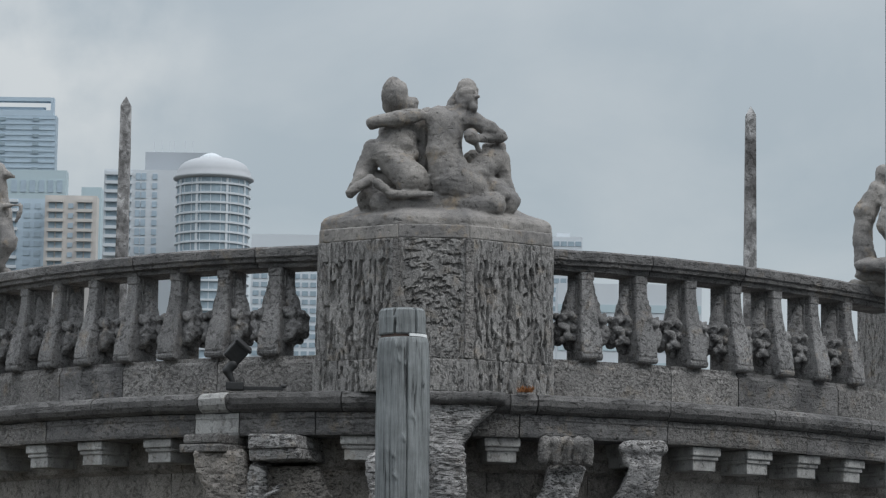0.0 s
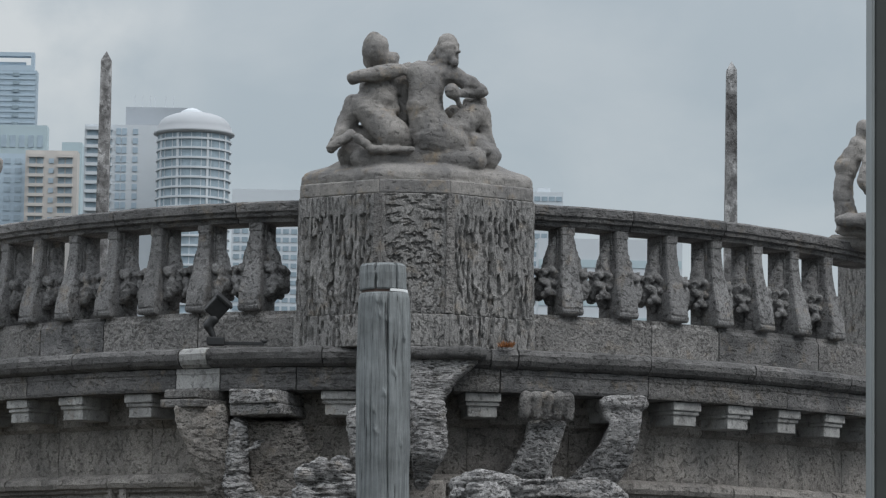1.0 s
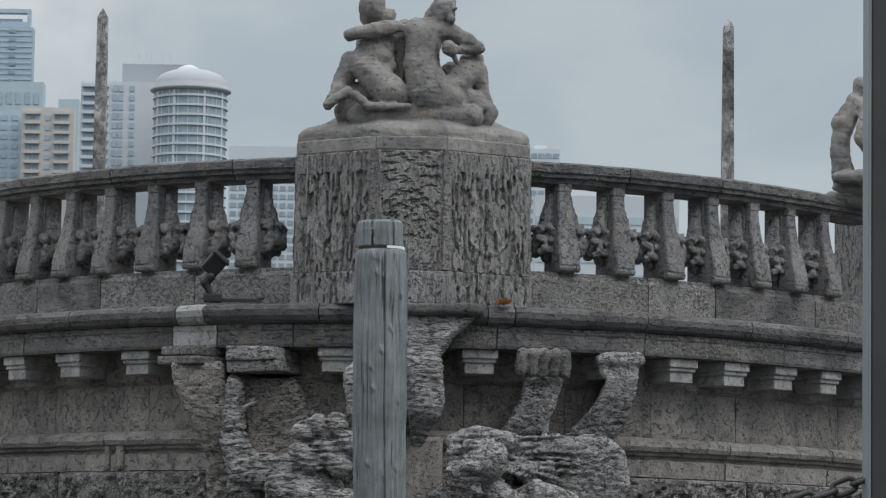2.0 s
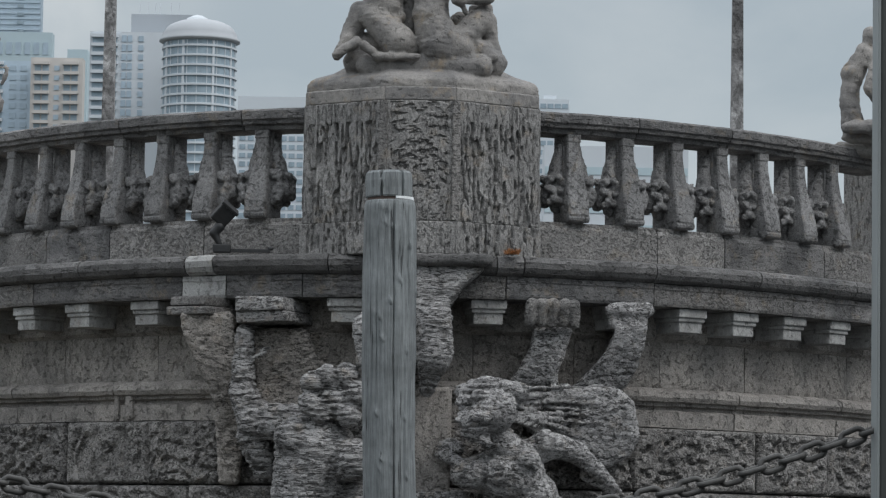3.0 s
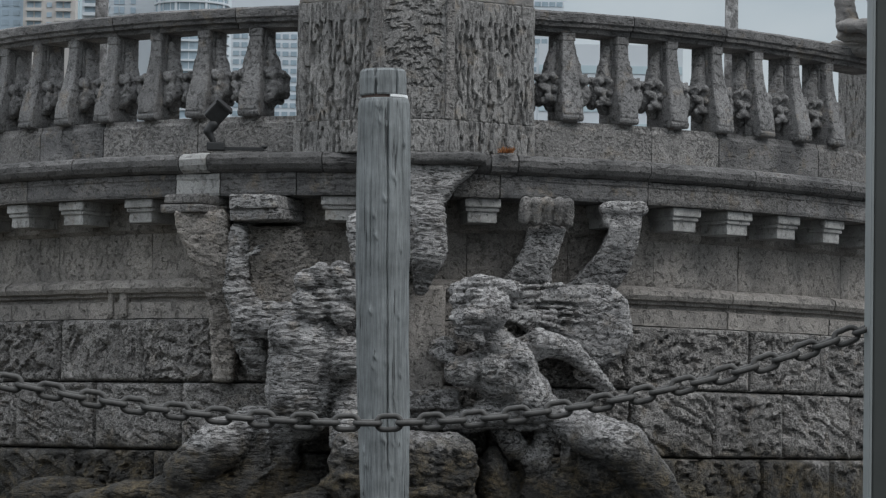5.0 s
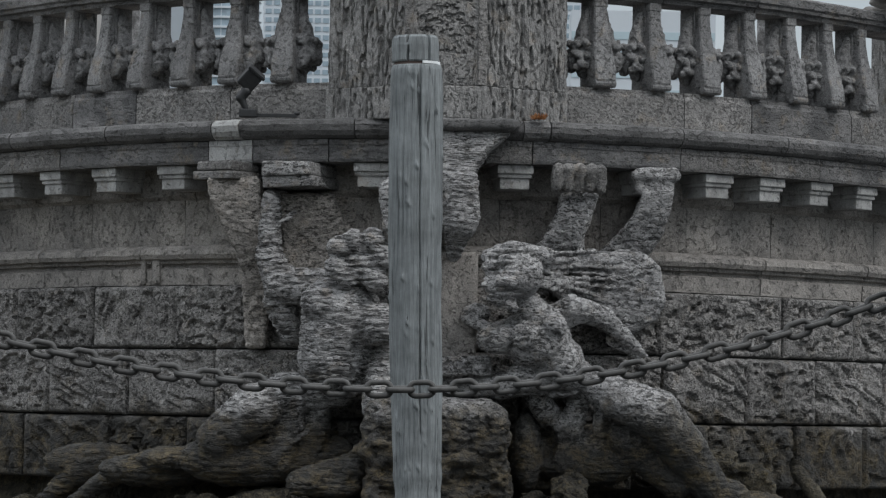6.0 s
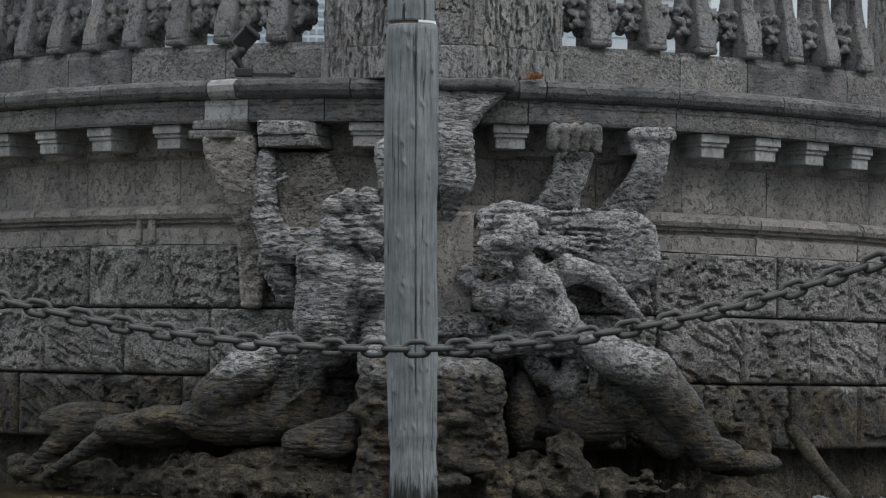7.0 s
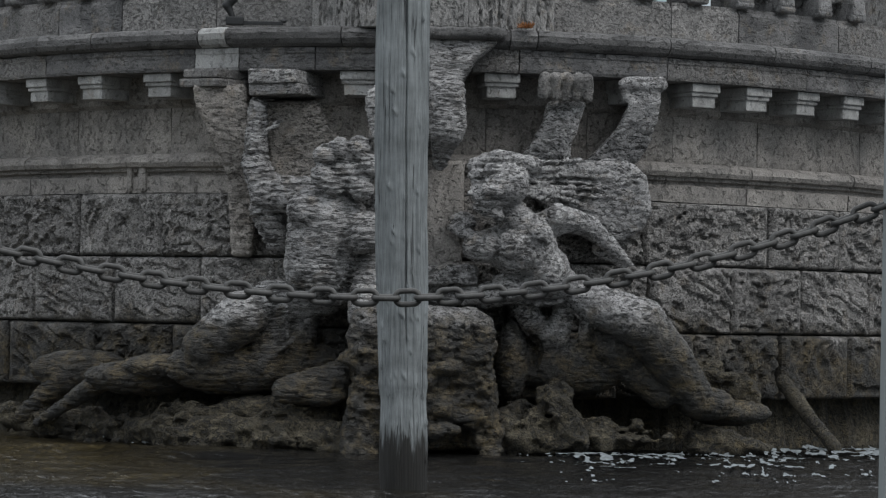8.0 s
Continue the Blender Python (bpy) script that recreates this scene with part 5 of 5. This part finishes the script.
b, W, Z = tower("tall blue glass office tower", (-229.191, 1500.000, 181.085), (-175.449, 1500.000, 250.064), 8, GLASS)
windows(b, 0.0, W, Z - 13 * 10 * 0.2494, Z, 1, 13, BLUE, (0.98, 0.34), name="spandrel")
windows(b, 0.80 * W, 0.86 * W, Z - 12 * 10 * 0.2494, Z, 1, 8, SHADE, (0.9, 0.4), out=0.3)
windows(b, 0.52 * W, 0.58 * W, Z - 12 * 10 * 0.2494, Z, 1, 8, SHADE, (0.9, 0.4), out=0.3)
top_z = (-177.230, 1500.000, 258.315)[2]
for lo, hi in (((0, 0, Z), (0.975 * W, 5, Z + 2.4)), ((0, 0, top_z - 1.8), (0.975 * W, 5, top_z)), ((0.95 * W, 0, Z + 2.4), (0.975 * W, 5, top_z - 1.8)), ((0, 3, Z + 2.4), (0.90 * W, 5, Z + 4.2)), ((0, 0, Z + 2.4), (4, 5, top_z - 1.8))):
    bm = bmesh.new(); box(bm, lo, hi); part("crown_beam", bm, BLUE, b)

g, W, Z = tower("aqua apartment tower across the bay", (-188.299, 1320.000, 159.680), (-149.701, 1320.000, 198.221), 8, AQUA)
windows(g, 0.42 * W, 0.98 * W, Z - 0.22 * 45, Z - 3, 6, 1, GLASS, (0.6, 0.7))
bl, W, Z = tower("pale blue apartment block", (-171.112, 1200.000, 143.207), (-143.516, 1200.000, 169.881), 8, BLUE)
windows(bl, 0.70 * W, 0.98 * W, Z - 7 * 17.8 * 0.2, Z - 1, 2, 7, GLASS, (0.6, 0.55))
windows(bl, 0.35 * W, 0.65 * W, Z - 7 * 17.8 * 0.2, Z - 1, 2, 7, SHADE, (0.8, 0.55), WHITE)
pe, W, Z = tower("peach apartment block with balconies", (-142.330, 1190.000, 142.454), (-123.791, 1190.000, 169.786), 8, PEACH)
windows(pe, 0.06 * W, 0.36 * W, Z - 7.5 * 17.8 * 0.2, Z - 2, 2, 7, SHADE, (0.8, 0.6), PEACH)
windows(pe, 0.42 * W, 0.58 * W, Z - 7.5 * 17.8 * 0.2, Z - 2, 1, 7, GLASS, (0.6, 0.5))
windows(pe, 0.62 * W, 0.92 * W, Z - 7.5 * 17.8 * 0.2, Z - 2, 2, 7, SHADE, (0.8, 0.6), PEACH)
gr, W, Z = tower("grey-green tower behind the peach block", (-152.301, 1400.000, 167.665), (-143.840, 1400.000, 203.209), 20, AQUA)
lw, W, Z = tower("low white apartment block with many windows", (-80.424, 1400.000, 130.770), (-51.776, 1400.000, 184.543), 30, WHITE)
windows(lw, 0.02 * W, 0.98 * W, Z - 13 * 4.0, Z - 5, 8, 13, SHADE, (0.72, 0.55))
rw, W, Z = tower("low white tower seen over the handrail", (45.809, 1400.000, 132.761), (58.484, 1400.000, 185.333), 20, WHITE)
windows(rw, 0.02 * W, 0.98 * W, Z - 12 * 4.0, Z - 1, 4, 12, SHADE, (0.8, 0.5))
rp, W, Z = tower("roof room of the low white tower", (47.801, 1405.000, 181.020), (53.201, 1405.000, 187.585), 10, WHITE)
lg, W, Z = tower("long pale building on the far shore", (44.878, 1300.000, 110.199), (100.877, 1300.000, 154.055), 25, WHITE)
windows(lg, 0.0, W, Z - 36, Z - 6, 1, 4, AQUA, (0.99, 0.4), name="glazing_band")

# ---- statues on the piers ----
s = Sculpture(0.022)
# the base fills the pier's head and rounds off at its shoulders
s.prism([(-0.85, 23.45), (-0.85, 23.0), (-0.305, 22.61), (0.175, 22.61), (0.75, 23.0), (0.75, 23.45)], [(3.985, 0.0), (4.05, 0.0), (4.08, 0.02), (4.105, 0.07), (4.14, 0.17), (4.20, 0.27), (4.23, 0.34)], 0.012)
s.limb((-0.50, 22.98, 4.21), (0.42, 22.98, 4.21), 0.10, 0.10).limb((-0.42, 22.84, 4.17), (0.34, 22.84, 4.17), 0.09, 0.09)
s.ball((-0.460, 23.050, 4.318), (0.128, 0.14, 0.113)).ball((0.251, 23.080, 4.393), (0.166, 0.12, 0.128)).ball((0.321, 22.950, 4.277), (0.128, 0.1, 0.098)).ball((-0.336, 23.050, 4.340), (0.151, 0.15, 0.113))
s.ball((-0.349, 22.950, 4.953), (0.094, 0.098, 0.117)).ball((-0.356, 23.000, 4.874), (0.076, 0.076, 0.068)).ball((-0.258, 22.950, 4.875), 0.053).ball((-0.215, 22.970, 4.895), 0.034)
s.limb((-0.257, 23.000, 4.781), (-0.310, 22.980, 4.686), 0.102, 0.136).limb((-0.310, 22.980, 4.686), (-0.323, 22.950, 4.574), 0.136, 0.144).limb((-0.128, 23.000, 4.811), (-0.150, 23.020, 4.477), 0.060, 0.083)
s.limb((-0.178, 22.850, 4.792), (-0.324, 22.800, 4.754), 0.049, 0.053).limb((-0.324, 22.800, 4.754), (-0.499, 22.850, 4.728), 0.053, 0.038)
s.limb((-0.407, 22.900, 4.533), (-0.224, 22.800, 4.332), 0.098, 0.113).limb((-0.224, 22.800, 4.332), (-0.177, 22.850, 4.301), 0.113, 0.098).limb((-0.478, 22.950, 4.548), (-0.569, 22.950, 4.373), 0.083, 0.060).limb((-0.567, 22.900, 4.353), (-0.642, 22.880, 4.239), 0.053, 0.034)
s.limb((-0.507, 22.800, 4.328), (-0.648, 22.800, 4.228), 0.042, 0.030).limb((-0.454, 22.720, 4.289), (-0.353, 22.720, 4.217), 0.042, 0.030).limb((-0.353, 22.720, 4.217), (-0.091, 22.720, 4.217), 0.030, 0.023)
s.ball((-0.252, 22.850, 4.591), 0.034).ball((-0.220, 22.880, 4.513), 0.045)
s.limb((-0.045, 22.880, 4.760), (0.107, 22.880, 4.763), 0.094, 0.083).limb((0.010, 22.880, 4.714), (-0.003, 22.850, 4.532), 0.128, 0.117).limb((-0.003, 22.850, 4.532), (0.047, 22.850, 4.344), 0.117, 0.151).limb((0.055, 22.830, 4.314), (0.203, 22.850, 4.292), 0.128, 0.098)
s.ball((0.147, 22.930, 4.969), (0.079, 0.083, 0.091)).ball((0.175, 22.880, 4.902), (0.053, 0.060, 0.072)).limb((0.093, 22.950, 4.936), (0.039, 22.920, 4.859), 0.053, 0.038).limb((0.028, 22.850, 4.835), (-0.061, 22.850, 4.806), 0.030, 0.026).limb((0.125, 22.930, 4.862), (0.095, 22.930, 4.790), 0.049, 0.064)
for k in range(7):
    t = k / 6
    s.limb((0.10 + 0.10 * t, 22.83, 4.97 - 0.02 * t), (0.05 + 0.07 * t, 22.84, 4.83), 0.011, 0.012)
s.ball((0.225, 22.830, 4.918), 0.019).ball((0.194, 22.830, 4.846), 0.030)
s.ball((0.193, 22.790, 4.926), 0.015, True)
s.limb((0.184, 22.880, 4.768), (0.302, 22.880, 4.707), 0.060, 0.053).limb((0.302, 22.880, 4.707), (0.385, 22.900, 4.660), 0.053, 0.042).limb((0.385, 22.900, 4.652), (0.213, 22.820, 4.625), 0.038, 0.030).ball((0.185, 22.780, 4.633), 0.053).limb((0.213, 22.800, 4.606), (0.238, 22.820, 4.539), 0.023, 0.015)
s.limb((0.171, 22.850, 4.319), (0.318, 22.950, 4.497), 0.098, 0.083).limb((0.318, 22.950, 4.505), (0.381, 23.000, 4.514), 0.076, 0.068).limb((0.389, 23.000, 4.502), (0.446, 23.000, 4.306), 0.064, 0.042).limb((0.446, 23.000, 4.306), (0.501, 22.980, 4.213), 0.038, 0.030).limb((0.335, 22.880, 4.306), (0.425, 22.880, 4.249), 0.049, 0.038).limb((0.372, 23.000, 4.593), (0.294, 23.000, 4.591), 0.053, 0.038)
s.ball((0.202, 23.020, 4.502), 0.076)
tagged(s.build("statue", 0.011, CARVED, 0.006, (24, 24, 24), 0.004, (5, 5, 30), 40), "weathered limestone statue of two seated figures back to back", "statue")

s = Sculpture(0.025)
s.limb((3.238, 24.900, 4.605), (3.153, 24.900, 4.455), 0.083, 0.091).limb((3.153, 24.900, 4.455), (3.128, 24.900, 4.262), 0.091, 0.064).limb((3.128, 24.900, 4.262), (3.158, 24.900, 4.093), 0.068, 0.091).limb((3.099, 24.800, 4.037), (3.377, 24.750, 4.044), 0.057, 0.064).limb((3.145, 24.900, 4.008), (3.440, 24.900, 4.004), 0.068, 0.068).limb((3.316, 24.850, 4.578), (3.260, 24.750, 4.330), 0.049, 0.038).limb((3.260, 24.750, 4.330), (3.363, 24.800, 4.168), 0.042, 0.034).limb((3.405, 24.950, 4.359), (3.447, 24.950, 4.061), 0.076, 0.091).ball((3.285, 24.900, 4.743), (0.057, 0.060, 0.072)).limb((3.272, 24.900, 4.683), (3.255, 24.900, 4.584), 0.038, 0.068)
s.limb((3.094, 24.900, 3.965), (3.482, 24.900, 3.958), 0.042, 0.042).limb((3.094, 25.000, 3.891), (3.504, 25.000, 3.881), 0.068, 0.068)
tagged(s.build("statue", 0.018, CARVED, 0.012, (16, 16, 16), 0.006, (5, 5, 20), 44), "weathered limestone statue of a seated figure on an end pier", "statue")
s = Sculpture(0.02)
s.limb((-3.381, 25.200, 4.608), (-3.335, 25.200, 4.372), 0.076, 0.083).limb((-3.363, 25.200, 4.717), (-3.295, 25.150, 4.667), 0.042, 0.026).limb((-3.295, 25.150, 4.667), (-3.252, 25.150, 4.655), 0.023, 0.015).limb((-3.298, 25.100, 4.423), (-3.188, 25.100, 4.438), 0.034, 0.026).limb((-3.179, 25.100, 4.425), (-3.217, 25.100, 4.295), 0.026, 0.038).limb((-3.330, 25.200, 4.350), (-3.256, 25.100, 4.166), 0.076, 0.060).ball((-3.272, 25.100, 4.136), 0.068).limb((-3.272, 25.100, 4.136), (-3.341, 25.150, 3.978), 0.057, 0.045).limb((-3.441, 25.250, 4.291), (-3.388, 25.250, 3.990), 0.098, 0.076).limb((-3.508, 25.200, 3.930), (-3.286, 25.200, 3.925), 0.053, 0.038)
tagged(s.build("statue", 0.018, CARVED, 0.012, (16, 16, 16), 0.006, (5, 5, 20), 46), "weathered limestone statue of a seated figure on an end pier", "statue")
